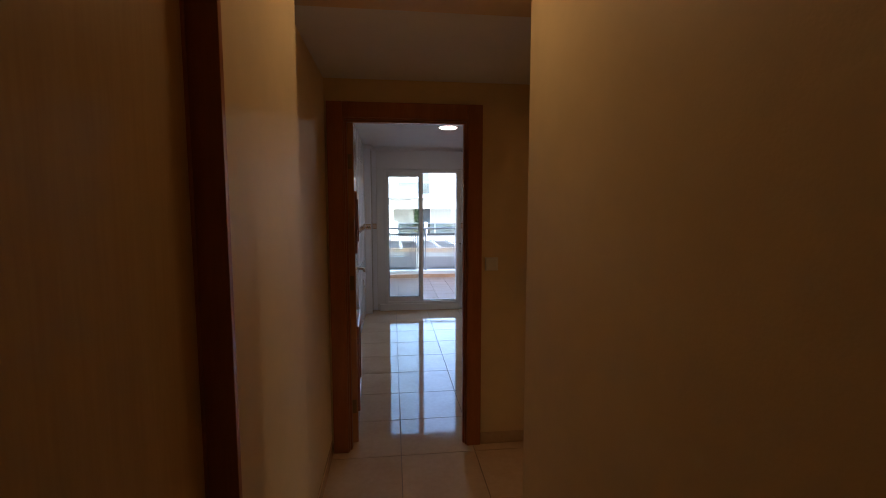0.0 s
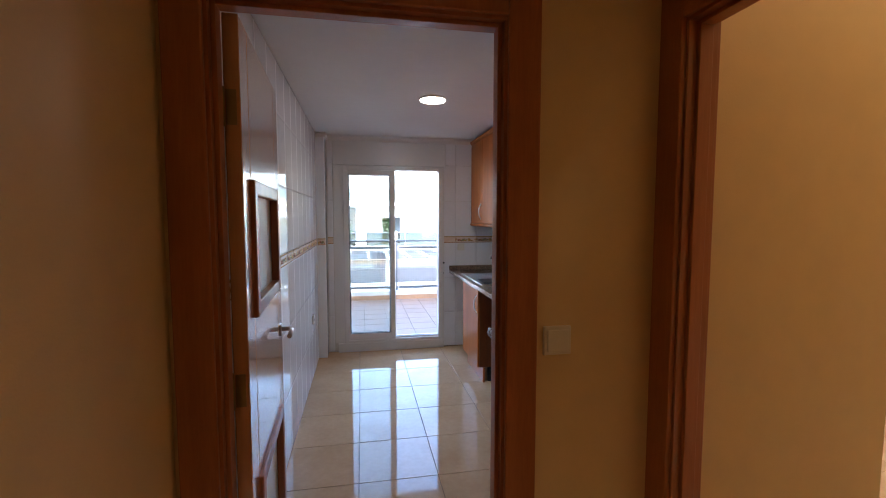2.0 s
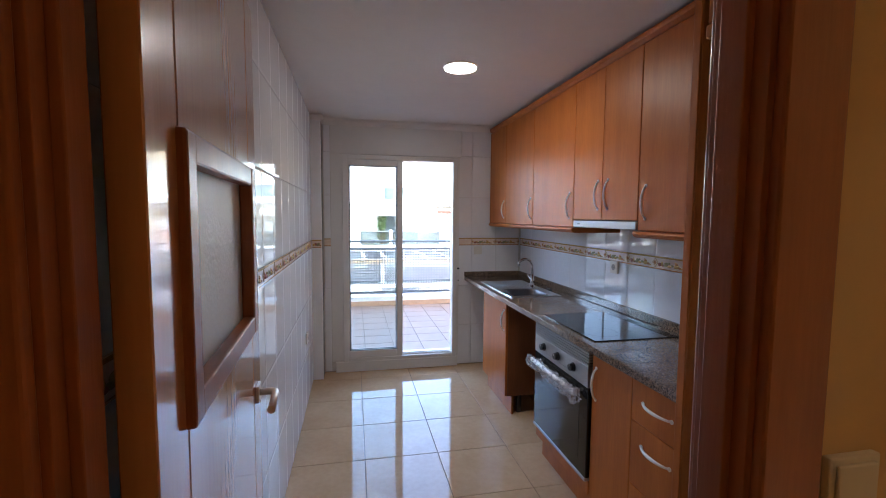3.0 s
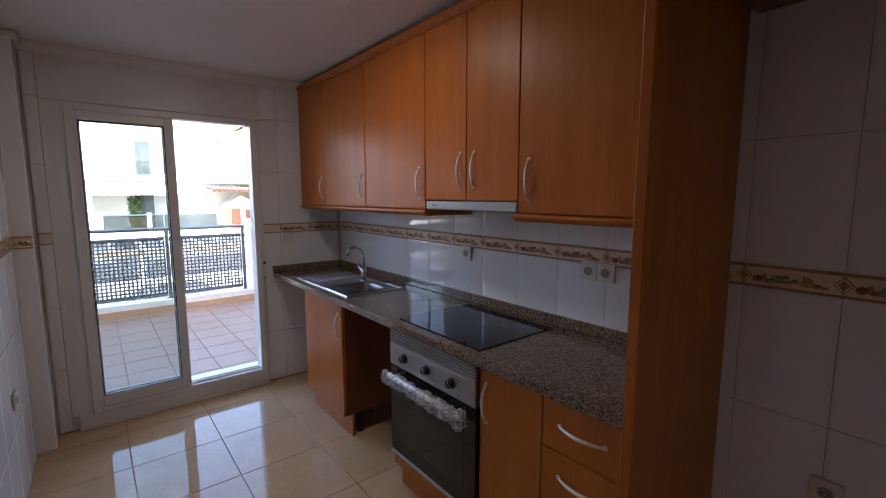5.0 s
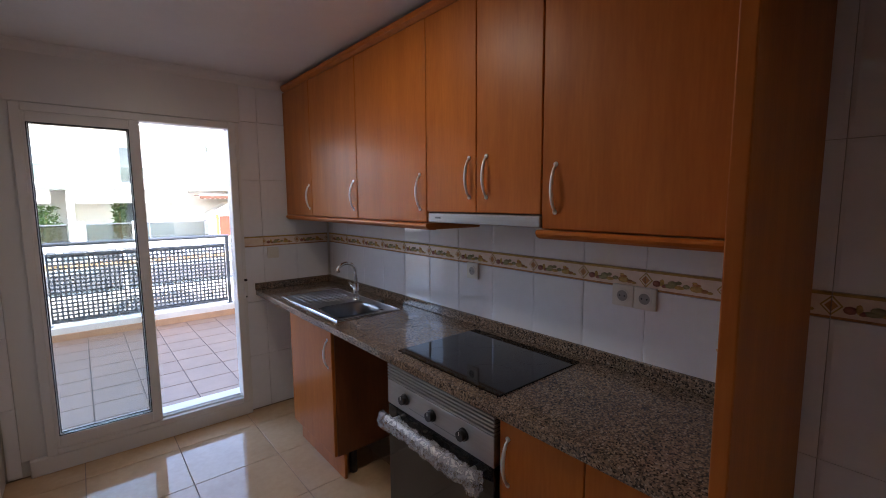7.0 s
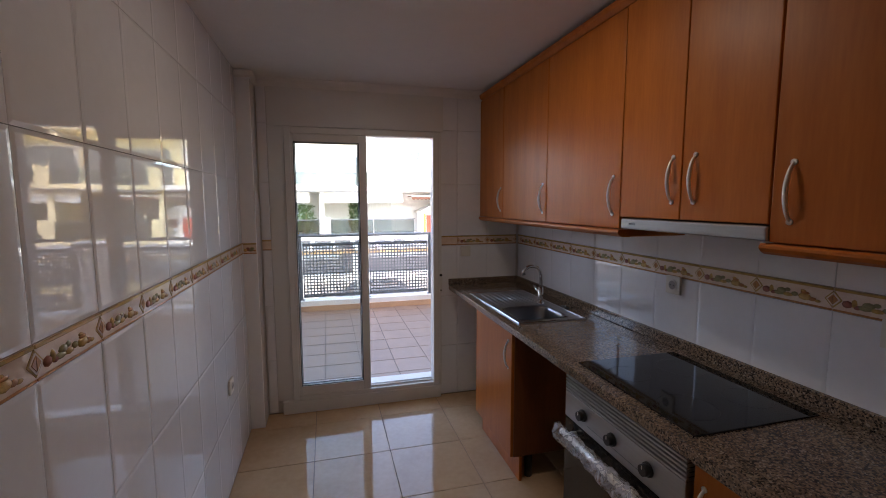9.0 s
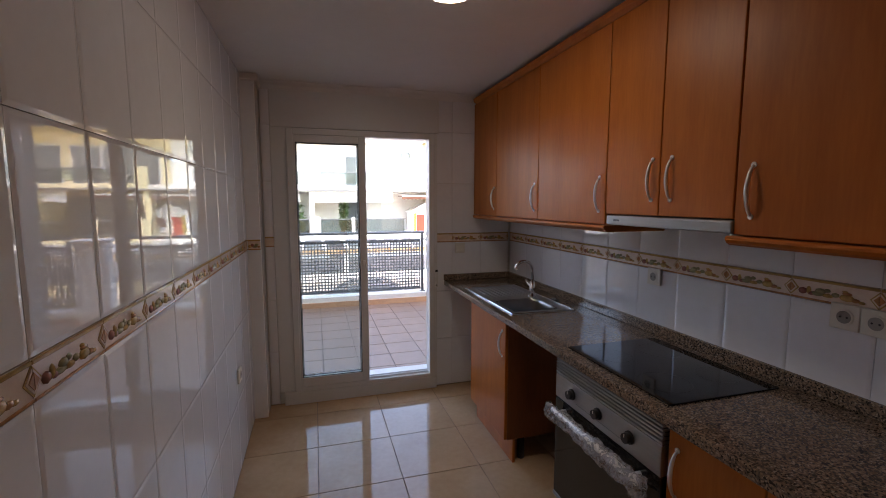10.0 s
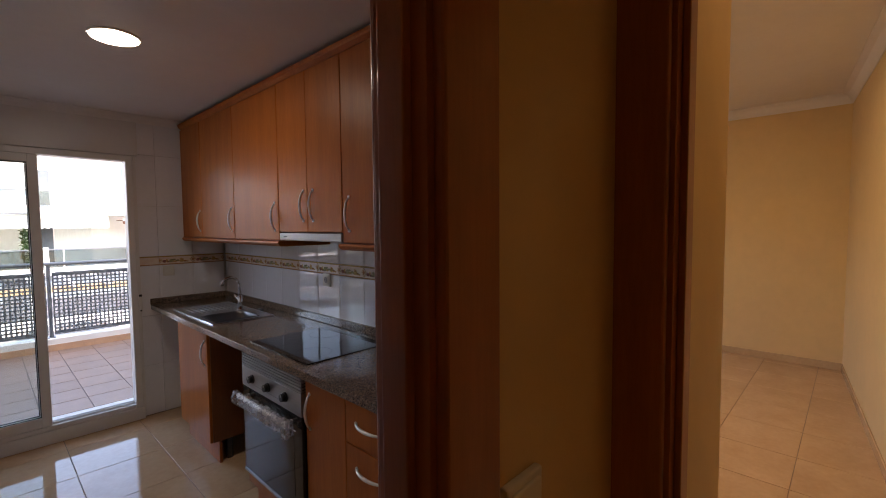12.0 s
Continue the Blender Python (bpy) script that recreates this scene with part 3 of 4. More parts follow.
part("guide", B(1.643, 1.663, 3.856, 3.866, 0.985, 1.002, 0, 0.002), BLACK, st, "black strap guide")
part("guide", B(1.648, 1.658, 3.857, 3.866, 0.868, 0.880, 0, 0.002), BLACK, st, "black strap guide")

# ---- sockets and switches ----
def socket(loc, rz, label, kind_name="wall_socket", face="socket", group="wall sockets"):
    """A plate on a wall; it looks along -y at rz 0."""
    m = pose(*loc, 0, 0, rz)
    ob = thing(kind_name, (0, 0, 0), label, "socket" if face == "socket" else "switch", group)
    bm = bmesh.new()
    box(bm, -0.041, 0.041, -0.010, 0.002, -0.041, 0.041, 0, 0.003, 2)
    part("plate", bm, PLASTIC, ob)
    if face == "socket":
        bm = bmesh.new()
        cyl(bm, (0, -0.0125, 0), (0, -0.009, 0), 0.026, seg=24)
        part("rim", bm, PLASTIC, ob)
        bm = bmesh.new()
        cyl(bm, (0, -0.0132, 0), (0, -0.0120, 0), 0.020, seg=24)
        # flat grey disc; its colour gives the shade inside the well
        w = part("well", bm, HOLE, ob, "round socket well, its shade given by a grey disc")
        for sx in (-0.0095, 0.0095):
            bm = bmesh.new()
            cyl(bm, (sx, -0.0142, 0), (sx, -0.0128, 0), 0.003, seg=10)
            part("pin_hole", bm, BLACK, w)
    else:
        bm = bmesh.new()
        box(bm, -0.032, 0.032, -0.0145, -0.009, -0.032, 0.032, 0, 0.003, 2)
        part("rocker", bm, PLASTIC, ob)
    ob.matrix_world = m
    return ob
socket((XL + 0.004, 3.128, 0.56), 90, "ivory wall socket on the white tiles near the floor")
socket((XR - 0.004, 2.215, 1.187), -90, "ivory wall socket on the tiles above the hob")
socket((XR - 0.004, 1.405, 1.192), -90, "ivory wall socket of a pair above the worktop")
socket((XR - 0.004, 1.322, 1.192), -90, "ivory wall socket of a pair above the worktop")
socket((XR - 0.004, 0.556, 0.615), -90, "ivory wall socket in the empty fridge recess")
socket((1.865, YB - 0.004, 1.172), 0, "ivory blank plate on the tiled end wall", "blank_plate", "switch", "blank plates")
socket((1.262, Y0 - 0.002, 1.170), 0, "ivory light switch on the cream hall wall", "light_switch", "switch", "light switches")
socket((XF - 0.002, 0.92, 0.33), -90, "ivory wall socket on the living room wall")

# ---- lamps ----
def downlight(at, r, led, label):
    ob = thing("ceiling_downlight", at, label, "ceiling lamp", "ceiling downlights")
    x, y, z = at
    bm = bmesh.new()
    cyl(bm, (x, y, z - 0.010), (x, y, z + 0.004), r * 0.99, r, 48)
    part("rim", bm, PVC, ob)
    bm = bmesh.new()
    cyl(bm, (x, y, z - 0.0125), (x, y, z - 0.0095), r * 0.90, seg=48)
    part("diffuser", bm, led, ob, "lit round diffuser")
    return ob
downlight((1.265, 2.25, ZK), 0.102, LED, "round recessed white ceiling downlight, lit")
downlight((0.72, -1.13, 2.52), 0.09, CORRIDOR_LED, "unseen round recessed ceiling downlight, lit warm")
# two fill lamps, added out of view to brighten the living room
downlight((2.45, -0.38, ZL), 0.09, CORRIDOR_LED, "unseen round recessed ceiling downlight, lit warm")
downlight((4.2, 0.9, ZL), 0.11, LIVING_FILL, "unseen round recessed ceiling downlight, lit warm")

# ---- upper cabinets ----
UX = 1.985    # face of the doors
HANDLE_LABEL = "arched satin metal pull handle"
def bow(bm, a, b, out, depth=0.025):
    """An arched pull from a to b, standing off along out."""
    a, b, out = Vector(a), Vector(b), Vector(out)
    pts, rs = [], []
    for i in range(13):
        u = i / 12
        pts.append(a.lerp(b, u) + out * (depth * math.sin(math.pi * u) ** 0.6))
        rs.append(0.0042 + 0.0026 * math.sin(math.pi * u))
    tube(bm, pts, rs, 8)
    for p in (a, b):
        cyl(bm, p - out * 0.001, p + out * 0.004, 0.0085, seg=12)
    return bm

def wall_cabinet(y0, y1, zb, doors, label):
    ob = thing("wall_cabinet", ((UX + XR) / 2, (y0 + y1) / 2, zb), label, "cabinet", "wall cabinets over the worktop")
    part("body", B(UX + 0.020, XR - 0.003, y0 + 0.0005, y1 - 0.0005, zb, 2.335), CHERRY_DARK, ob)
    for a, b, hy, hz in doors:
        dr = part("door", B(UX, UX + 0.019, a + 0.0016, b - 0.0016, zb + 0.002, 2.333, 0, 0.0035, 2), CHERRY, ob)
        part("handle", bow(bmesh.new(), (UX, hy, hz), (UX, hy, hz + 0.156), (-1, 0, 0)), SATIN, dr, HANDLE_LABEL)
    return ob
wall_cabinet(3.432, 3.862, 1.448, [(3.432, 3.862, 3.470, 1.500)], "narrow cherry-veneered wall cabinet, closed, at the end wall")
wall_cabinet(2.812, 3.430, 1.448, [(2.812, 3.430, 2.852, 1.503)], "cherry-veneered wall cabinet over the sink, closed")
wall_cabinet(2.178, 2.810, 1.448, [(2.178, 2.810, 2.225, 1.510)], "cherry-veneered wall cabinet beside the hood, closed")
wall_cabinet(1.540, 2.176, 1.497, [(1.858, 2.176, 1.896, 1.560), (1.540, 1.857, 1.800, 1.560)], "cherry-veneered two-door cabinet over the cooker hood")
wall_cabinet(0.897, 1.538, 1.448, [(0.897, 1.538, 1.482, 1.508)], "wide cherry-veneered wall cabinet beside the tall panel")
solo("filler_strip", B(UX + 0.004, UX + 0.020, 3.863, YB - 0.002, 1.448, 2.335), CHERRY, "cherry filler strip between cabinet and end wall", "filler strip")

# crown and under-moulding
bm = bmesh.new()
extrude_profile(bm, [(UX + 0.03, 2.336), (UX + 0.002, 2.336), (UX - 0.006, 2.342), (UX - 0.016, 2.350), (UX - 0.020, 2.362), (UX - 0.020, 2.374), (UX - 0.010, 2.378), (UX + 0.03, 2.378)], "y", 0.897, 3.868)
solo("crown_moulding", bm, CHERRY, "cherry crown moulding along the top of the wall cabinets", "moulding")
def light_rail(y0, y1, ends):
    bm = bmesh.new()
    prof = [(UX + 0.040, 1.446), (UX - 0.012, 1.446), (UX - 0.018, 1.441), (UX - 0.019, 1.434), (UX - 0.012, 1.424), (UX + 0.002, 1.416), (UX + 0.040, 1.414)]
    extrude_profile(bm, prof, "y", y0, y1)
    for e in ends:
        box(bm, UX + 0.040, XR - 0.006, e - 0.018, e + 0.018, 1.415, 1.446, 0, 0.006, 2)
    return solo("light_rail", bm, CHERRY, "cherry moulding under the wall cabinets", "moulding", "light rails")
light_rail(2.160, 3.868, (2.182, ))
light_rail(0.899, 1.548, (1.526, ))

hood = thing("cooker_hood", (2.14, 1.855, 1.45), "slim pull-out cooker hood with a brushed steel front", "cooker hood")
part("front", B(UX - 0.010, UX + 0.030, 1.536, 2.155, 1.452, 1.494, 0, 0.006, 3), STEEL, hood, "brushed steel front strip")
part("body", B(UX + 0.030, XR - 0.004, 1.556, 2.150, 1.462, 1.494), BLACK, hood)
bm = bmesh.new()
for i in range(7):
    box(bm, UX - 0.0112, UX - 0.0095, 2.100 - i * 0.0055, 2.1035 - i * 0.0055, 1.470, 1.477)
part("badge", bm, RAILPAINT, hood, "dark bars of an unreadable badge")

# tall panel and cabinet over the fridge recess
tp = thing("tall_end_panel", (2.0, 0.88, 0), "tall cherry side panel between worktop and fridge recess", "panel")
part("board", B(1.7085, XR - 0.003, 0.864, 0.895, 0, 2.335, 0, 0.001), CHERRY, tp)
part("edge_strip", B(1.700, 1.708, 0.8635, 0.8955, 0, 2.335, 0, 0.003, 2), CHERRY, tp, "rounded cherry edge strip")
fr = thing("fridge_top_cabinet", (2.0, 0.57, 2.06), "cherry cabinet over the empty fridge recess", "cabinet")
part("body", B(1.724, XR - 0.003, Y1 + 0.004, 0.842, 2.095, 2.334), CHERRY_DARK, fr)
part("door", B(1.705, 1.723, Y1 + 0.006, 0.842, 2.108, 2.333, 0, 0.003, 2), CHERRY, fr)
part("rail", B(1.697, 1.745, Y1 + 0.004, 0.842, 2.060, 2.102, 0, 0.005, 2), CHERRY, fr)
bm = bmesh.new()
extrude_profile(bm, [(1.74, 2.336), (1.703, 2.336), (1.695, 2.345), (1.685, 2.360), (1.685, 2.374), (1.695, 2.378), (1.74, 2.378)], "y", Y1 + 0.004, 0.896)
part("crown", bm, CHERRY, fr)

# ---- base units ----
CX = 1.755   # face of the base doors
PL = 1.805   # plinth
def base_front(ob, name, y0, y1, z0, z1, handle):
    dr = part(name, B(CX, CX + 0.019, y0 + 0.0016, y1 - 0.0016, z0 + 0.0012, z1 - 0.0012, 0, 0.0035, 2), CHERRY, ob)
    a, b = handle
    part("handle", bow(bmesh.new(), a, b, (-1, 0, 0)), SATIN, dr, HANDLE_LABEL)
    return dr
sc = thing("sink_cabinet", (2.0, 3.02, 0), "cherry sink cabinet with a single closed door", "cabinet")
SY0, SY1 = 2.728, 3.312
bm = bmesh.new()
box(bm, CX + 0.020, XR - 0.03, SY0, SY0 + 0.018, 0.140, 0.865)
part("side_panel", bm, CHERRY_DARK, sc)
part("side_panel", B(CX + 0.020, XR - 0.03, SY1 - 0.018, SY1, 0.140, 0.865), CHERRY_DARK, sc)
part("bottom_panel", B(CX + 0.020, XR - 0.03, SY0 + 0.018, SY1 - 0.018, 0.140, 0.158), CHERRY_DARK, sc)
base_front(sc, "door", SY0, SY1, 0.140, 0.864, ((CX, 2.772, 0.646), (CX, 2.772, 0.800)))
part("plinth", B(PL, PL + 0.016, SY0 - 0.012, SY1, 0.0, 0.139), CHERRY, sc)
bm = bmesh.new()
cyl(bm, (1.88, SY0 + 0.03, 0.0), (1.88, SY0 + 0.03, 0.139), 0.022, seg=14)
part("foot", bm, BLACK, sc, "black plastic foot")
bc = thing("base_cabinet", (2.0, 1.35, 0), "narrow cherry base cabinet with one closed door", "cabinet")
BY = 1.205
part("body", B(CX + 0.020, XR - 0.03, BY + 0.0005, 1.515, 0.140, 0.866), CHERRY_DARK, bc)
base_front(bc, "door", BY, 1.512, 0.140, 0.864, ((CX, 1.474, 0.646), (CX, 1.474, 0.800)))
part("plinth", B(PL, PL + 0.016, BY, 2.150, 0.0, 0.139), CHERRY, bc)
dc = thing("drawer_cabinet", (2.0, 1.05, 0), "cherry drawer unit with closed drawers", "cabinet")
part("body", B(CX + 0.020, XR - 0.03, 0.897, BY - 0.0005, 0.140, 0.866), CHERRY_DARK, dc)
for z0, z1, hz in ((0.682, 0.864, 0.776), (0.412, 0.681, 0.598), (0.140, 0.411, 0.340)):
    base_front(dc, "drawer", 0.880, BY, z0, z1, ((CX, 0.972, hz), (CX, 1.132, hz)))
part("plinth", B(PL, PL + 0.016, 0.884, BY - 0.001, 0.0, 0.139), CHERRY, dc)

# worktop
bm = bmesh.new()
HOBX0, HOBX1, HOBY0, HOBY1 = 1.782, 2.250, 1.540, 2.128
SKX0, SKX1, SKY0, SKY1 = 1.822, 2.128, 2.762, 3.065
box(bm, 1.728, 1.90, 0.878, 0.90, 0.8681, 0.9049, 0, 0.003, 2)
box(bm, 1.728, 2.318, 0.8995, SKY0, 0.868, 0.905, 0, 0.004, 2)
box(bm, 1.728, 2.318, SKY1, YB - 0.002, 0.868, 0.905, 0, 0.004, 2)
box(bm, 1.728, SKX0, SKY0, SKY1, 0.8681, 0.9049)
box(bm, SKX1, 2.318, SKY0, SKY1, 0.8681, 0.9049)
top = solo("worktop", bm, GRANITE, "speckled brown and grey polished granite worktop", "worktop")
part("upstand", B(2.298, 2.3185, 0.898, YB - 0.024, 0.906, 0.955, 0, 0.003), GRANITE, top)
part("upstand", B(1.725, 2.3185, YB - 0.022, YB - 0.0025, 0.906, 0.955, 0, 0.003), GRANITE, top)

# hob
hob = thing("ceramic_hob", (2.02, 1.83, 0.905), "black glass ceramic hob let into the granite", "hob")
part("glass", B(HOBX0, HOBX1, HOBY0, HOBY1, 0.9055, 0.911, 0, 0.0022, 2), BLACKGLASS, hob)
for cx, cy, r in ((1.90, 1.69, 0.09), (1.90, 1.97, 0.075), (2.14, 1.69, 0.075), (2.14, 1.97, 0.09)):
    bm = bmesh.new()
    o = [bm.verts.new((cx + r * math.cos(2 * math.pi * k / 48), cy + r * math.sin(2 * math.pi * k / 48), 0.9113)) for k in range(48)]
    q = [bm.verts.new((cx + (r - 0.0012) * math.cos(2 * math.pi * k / 48), cy + (r - 0.0012) * math.sin(2 * math.pi * k / 48), 0.9113)) for k in range(48)]
    for k in range(48):
        bm.faces.new((o[k], o[(k + 1) % 48], q[(k + 1) % 48], q[k]))
    part("zone_mark", bm, BLACK, hob, "thin grey ring of a cooking zone")

# sink
sink = thing("kitchen_sink", (2.0, 3.1, 0.905), "stainless steel sink with one bowl and a ribbed drainer", "sink")
bm = bmesh.new()
RX0, RX1, RY0, RY1 = 1.788, 2.195, 2.715, 3.535
z0, z1 = 0.9055, 0.909
for q in ((RX0, SKX0 + 0.006, RY0, RY1), (SKX1 - 0.006, RX1, RY0, RY1), (SKX0 + 0.006, SKX1 - 0.006, RY0, SKY0 + 0.006), (SKX0 + 0.006, SKX1 - 0.006, SKY1 - 0.006, RY1)):
    box(bm, *q, z0, z1)
part("deck", bm, STEEL, sink)
bm = bmesh.new()
for e in ((RX0, RX0 + 0.006, RY0, RY1), (RX1 - 0.006, RX1, RY0, RY1), (RX0, RX1, RY0, RY0 + 0.006), (RX0, RX1, RY1 - 0.006, RY1)):
    box(bm, *e, 0.9075, 0.9125, 0, 0.0018)
part("rim", bm, CHROME, sink, "polished raised rim")
bm = bmesh.new()
NB, cx, cy, hx, hy = 40, (SKX0 + SKX1) / 2, (SKY0 + SKY1) / 2, (SKX1 - SKX0) / 2 - 0.004, (SKY1 - SKY0) / 2 - 0.004
prev = None
for dz, s in ((0.004, 1.03), (0.0, 0.985), (-0.012, 0.95), (-0.10, 0.90), (-0.135, 0.86), (-0.148, 0.76), (-0.150, 0.4), (-0.152, 0.08)):
    ring = []
    for k in range(NB):
        a = 2 * math.pi * k / NB
        c, s_ = math.cos(a), math.sin(a)
        ex = 0.45
        ring.append(bm.verts.new((cx + s * hx * math.copysign(abs(c) ** ex, c), cy + s * hy * math.copysign(abs(s_) ** ex, s_), 0.908 + dz)))
    if prev:
        for k in range(NB):
            f = bm.faces.new((prev[k], prev[(k + 1) % NB], ring[(k + 1) % NB], ring[k]))
            f.smooth = True
    prev = ring
bm.faces.new(prev)
bmesh.ops.recalc_face_normals(bm, faces=bm.faces)
bmesh.ops.reverse_faces(bm, faces=bm.faces)
bowl = part("bowl", bm, BOWL, sink, "smooth steel bowl, its shade darkened into the metal colour")
bm = bmesh.new()
cyl(bm, (cx, cy, 0.7555), (cx, cy, 0.760), 0.042, seg=28)
part("drain", bm, CHROME, bowl)
for i in range(9):
    x = 1.845 + i * 0.036
    bm = bmesh.new()
    cyl(bm, (x, 3.165, 0.9085), (x, 3.475, 0.9085), 0.0045, seg=8)
    part("rib", bm, STEEL, sink)

tap = thing("mixer_tap", (2.122, 3.112, 0.909), "chrome swan-neck mixer tap with side lever", "tap")
tx, ty = 2.122, 3.112
bm = bmesh.new()
cyl(bm, (tx, ty, 0.909), (tx, ty, 0.918), 0.027, 0.025, 24)
cyl(bm, (tx, ty, 0.918), (tx, ty, 1.015), 0.019, 0.016, 24)
part("body", bm, CHROME, tap)
pts = [(tx, ty, 1.01), (tx, ty, 1.09)]
for i in range(1, 15):
    a = math.pi * i / 14 * 0.82
    pts.append((tx - 0.070 * (1 - math.cos(a)), ty - 0.006 * (1 - math.cos(a)), 1.088 + 0.068 * math.sin(a)))
x, y, z = pts[-1]
pts.append((x + 0.004, y, z - 0.022))
part("spout", tube(bmesh.new(), pts, [0.0105] * (len(pts) - 2) + [0.0105, 0.012], 14), CHROME, tap)
bm = bmesh.new()
tube(bm, [(tx, ty + 0.015, 0.985), (tx - 0.004, ty + 0.04, 0.992), (tx - 0.010, ty + 0.075, 1.012)], [0.013, 0.011, 0.007], 12)
part("lever", bm, CHROME, tap)
solo("sink_plug", tube(bmesh.new(), [(2.205, 2.99, 0.913), (2.21, 2.965, 0.918), (2.20, 2.94, 0.914), (2.205, 2.915, 0.918)], 0.009, 8), BLACK, "black rubber sink plug lying behind the bowl", "sink plug")

# oven
OX = 1.736
OY0, OY1 = 1.518, 2.142
ov = thing("built_in_oven", (2.0, 1.83, 0.14), "built-in electric oven with steel panel and dark glass door", "oven")
part("body", B(OX + 0.03, XR - 0.04, OY0 + 0.015, OY1 - 0.015, 0.150, 0.862), BLACK, ov)
part("base_strip", B(CX, CX + 0.018, OY0, OY1, 0.141, 0.212, 0, 0.002), CHERRY, ov, "cherry filler strip under the oven")
part("control_panel", B(OX, OX + 0.03, OY0, OY1, 0.686, 0.793, 0, 0.003, 2), STEEL, ov, "brushed steel control panel")
for i in range(5):
    z = 0.7955 + i * 0.0140
    bm = bmesh.new()
    vs = [(OX + 0.004, z), (OX + 0.0005, z + 0.0015), (OX + 0.0005, z + 0.0080), (OX + 0.008, z + 0.0100), (OX + 0.030, z + 0.0100), (OX + 0.030, z)]
    extrude_profile(bm, vs, "y", OY0, OY1)
    part("vent_slat", bm, STEEL, ov)
part("vent_recess", B(OX + 0.012, OX + 0.0305, OY0 + 0.001, OY1 - 0.001, 0.794, 0.8635), BLACK, ov)
odoor = part("oven_door", B(OX + 0.002, OX + 0.03, OY0, OY1, 0.230, 0.682, 0, 0.003, 2), BLACKGLASS, ov, "black glass oven door")
part("window", B(OX + 0.0008, OX + 0.0018, OY0 + 0.075, OY1 - 0.075, 0.300, 0.590), OVENGLASS, odoor, "smoked glass viewing window")
part("door_strip", B(OX - 0.002, OX + 0.03, OY0, OY1, 0.213, 0.2295, 0, 0.002), STEEL, ov, "steel strip along the bottom of the door")
part("trim_line", B(OX + 0.0004, OX + 0.0014, OY0 + 0.055, OY1 - 0.055, 0.606, 0.609), SATIN, odoor)
for ky in (2.012, 1.836, 1.660):
    bm = bmesh.new()
    cyl(bm, (OX, ky, 0.744), (OX - 0.006, ky, 0.744), 0.0235, 0.0225, 24)
    cyl(bm, (OX - 0.006, ky, 0.744), (OX - 0.024, ky, 0.744), 0.0190, 0.0175, 24)
    kb = part("knob", bm, BLACK, ov, "round black control knob")
    part("pointer", B(OX - 0.0250, OX - 0.0238, ky - 0.0015, ky + 0.0015, 0.748, 0.760), PLASTIC, kb)
part("marking_line", B(OX - 0.0006, OX + 0.0002, 1.680, 1.985, 0.7145, 0.7160), RAILPAINT, ov)
bm = bmesh.new()
HY0, HY1, HXc, HZ = 1.570, 2.095, OX - 0.040, 0.646
cyl(bm, (HXc, HY0, HZ), (HXc, HY1, HZ), 0.013, seg=18)
for y in (HY0 + 0.035, HY1 - 0.035):
    cyl(bm, (HXc, y, HZ), (OX + 0.003, y, HZ), 0.009, seg=12)
oh = part("door_handle", bm, SATIN, ov, "round metal bar handle")
# crumpled plastic wrap on the handle
bm = bmesh.new()
rng = random.Random(7)
rings, NS, NR = [], 90, 20
for i in range(NS + 1):
    u = i / NS
    y = HY0 - 0.035 + u * (HY1 - HY0 + 0.065)
    ring = []
    for k in range(NR):
        a = 2 * math.pi * k / NR
        f = noise.noise((y * 22, math.cos(a) * 1.6, math.sin(a) * 1.6)) * 0.013 + noise.noise((y * 55, math.cos(a) * 3, math.sin(a) * 3 + 5)) * 0.006
        end = 0.35 if i in (0, NS) else 1.0
        r = (0.026 + f) * end
        ring.append(bm.verts.new((HXc - 0.003 + r * math.cos(a) * 0.95, y + rng.uniform(-0.002, 0.002), HZ - 0.010 + r * 1.35 * math.sin(a))))
    rings.append(ring)
for a, b in zip(rings, rings[1:]):
    for k in range(NR):
        bm.faces.new((a[k], a[(k + 1) % NR], b[(k + 1) % NR], b[k])).smooth = True
part("wrapping", bm, FILM, oh, "crumpled clear plastic wrapping on the handle")
cable = solo("loose_cable", tube(bmesh.new(), [(2.312, 1.028, 0.972), (2.310, 1.045, 0.998), (2.311, 1.066, 1.033), (2.314, 1.087, 1.067)], 0.0022, 6), OCHRE, "thin stiff brown wire on the tiles behind the worktop", "wire")
solo("cable_clip", B(2.284, 2.2975, 1.012, 1.034, 0.906, 0.944, 0, 0.003, 2), PLASTIC, "small white plastic clip against the granite upstand", "clip")
# ---- terrace ----
TX0, TX1, TY0, TY1 = -2.6, 6.4, 4.15, 7.12
terrace = structure("terrace_floor", B(TX0, TX1, TY0, TY1 + 0.2, -0.3, -0.03), TGROUT, "terracotta terrace tiles with dark joints", "terrace")
structure("terrace_curb", B(TX0, TX1, TY1, TY1 + 0.20, -0.3, 0.130, 0, 0.006), RENDER_W, "low white curb under the railing", "curb")
structure("terrace_skirting", B(TX0, TX1, TY1 - 0.012, TY1, -0.03, 0.055, 0, 0.003), SKIRT_TAN, "tan tile skirting along the curb", "skirting")
structure("door_step", B(WX0 - 0.02, WX1 + 0.02, 3.96, 4.20, -0.05, 0.085, 0, 0.004), RENDER_W, "white outer step of the terrace door", "step")
structure("facade_wall", B(-3.2, 0.05, YT, 4.15, -0.3, 2.97), RENDER_W, "white outer wall of the flat beside the terrace", "wall")
structure("terrace_end_wall", B(-2.85, -2.6, 4.15, 7.3, -0.3, 2.97), RENDER_W, "white wall at the end of the terrace", "wall")
RY = 7.215
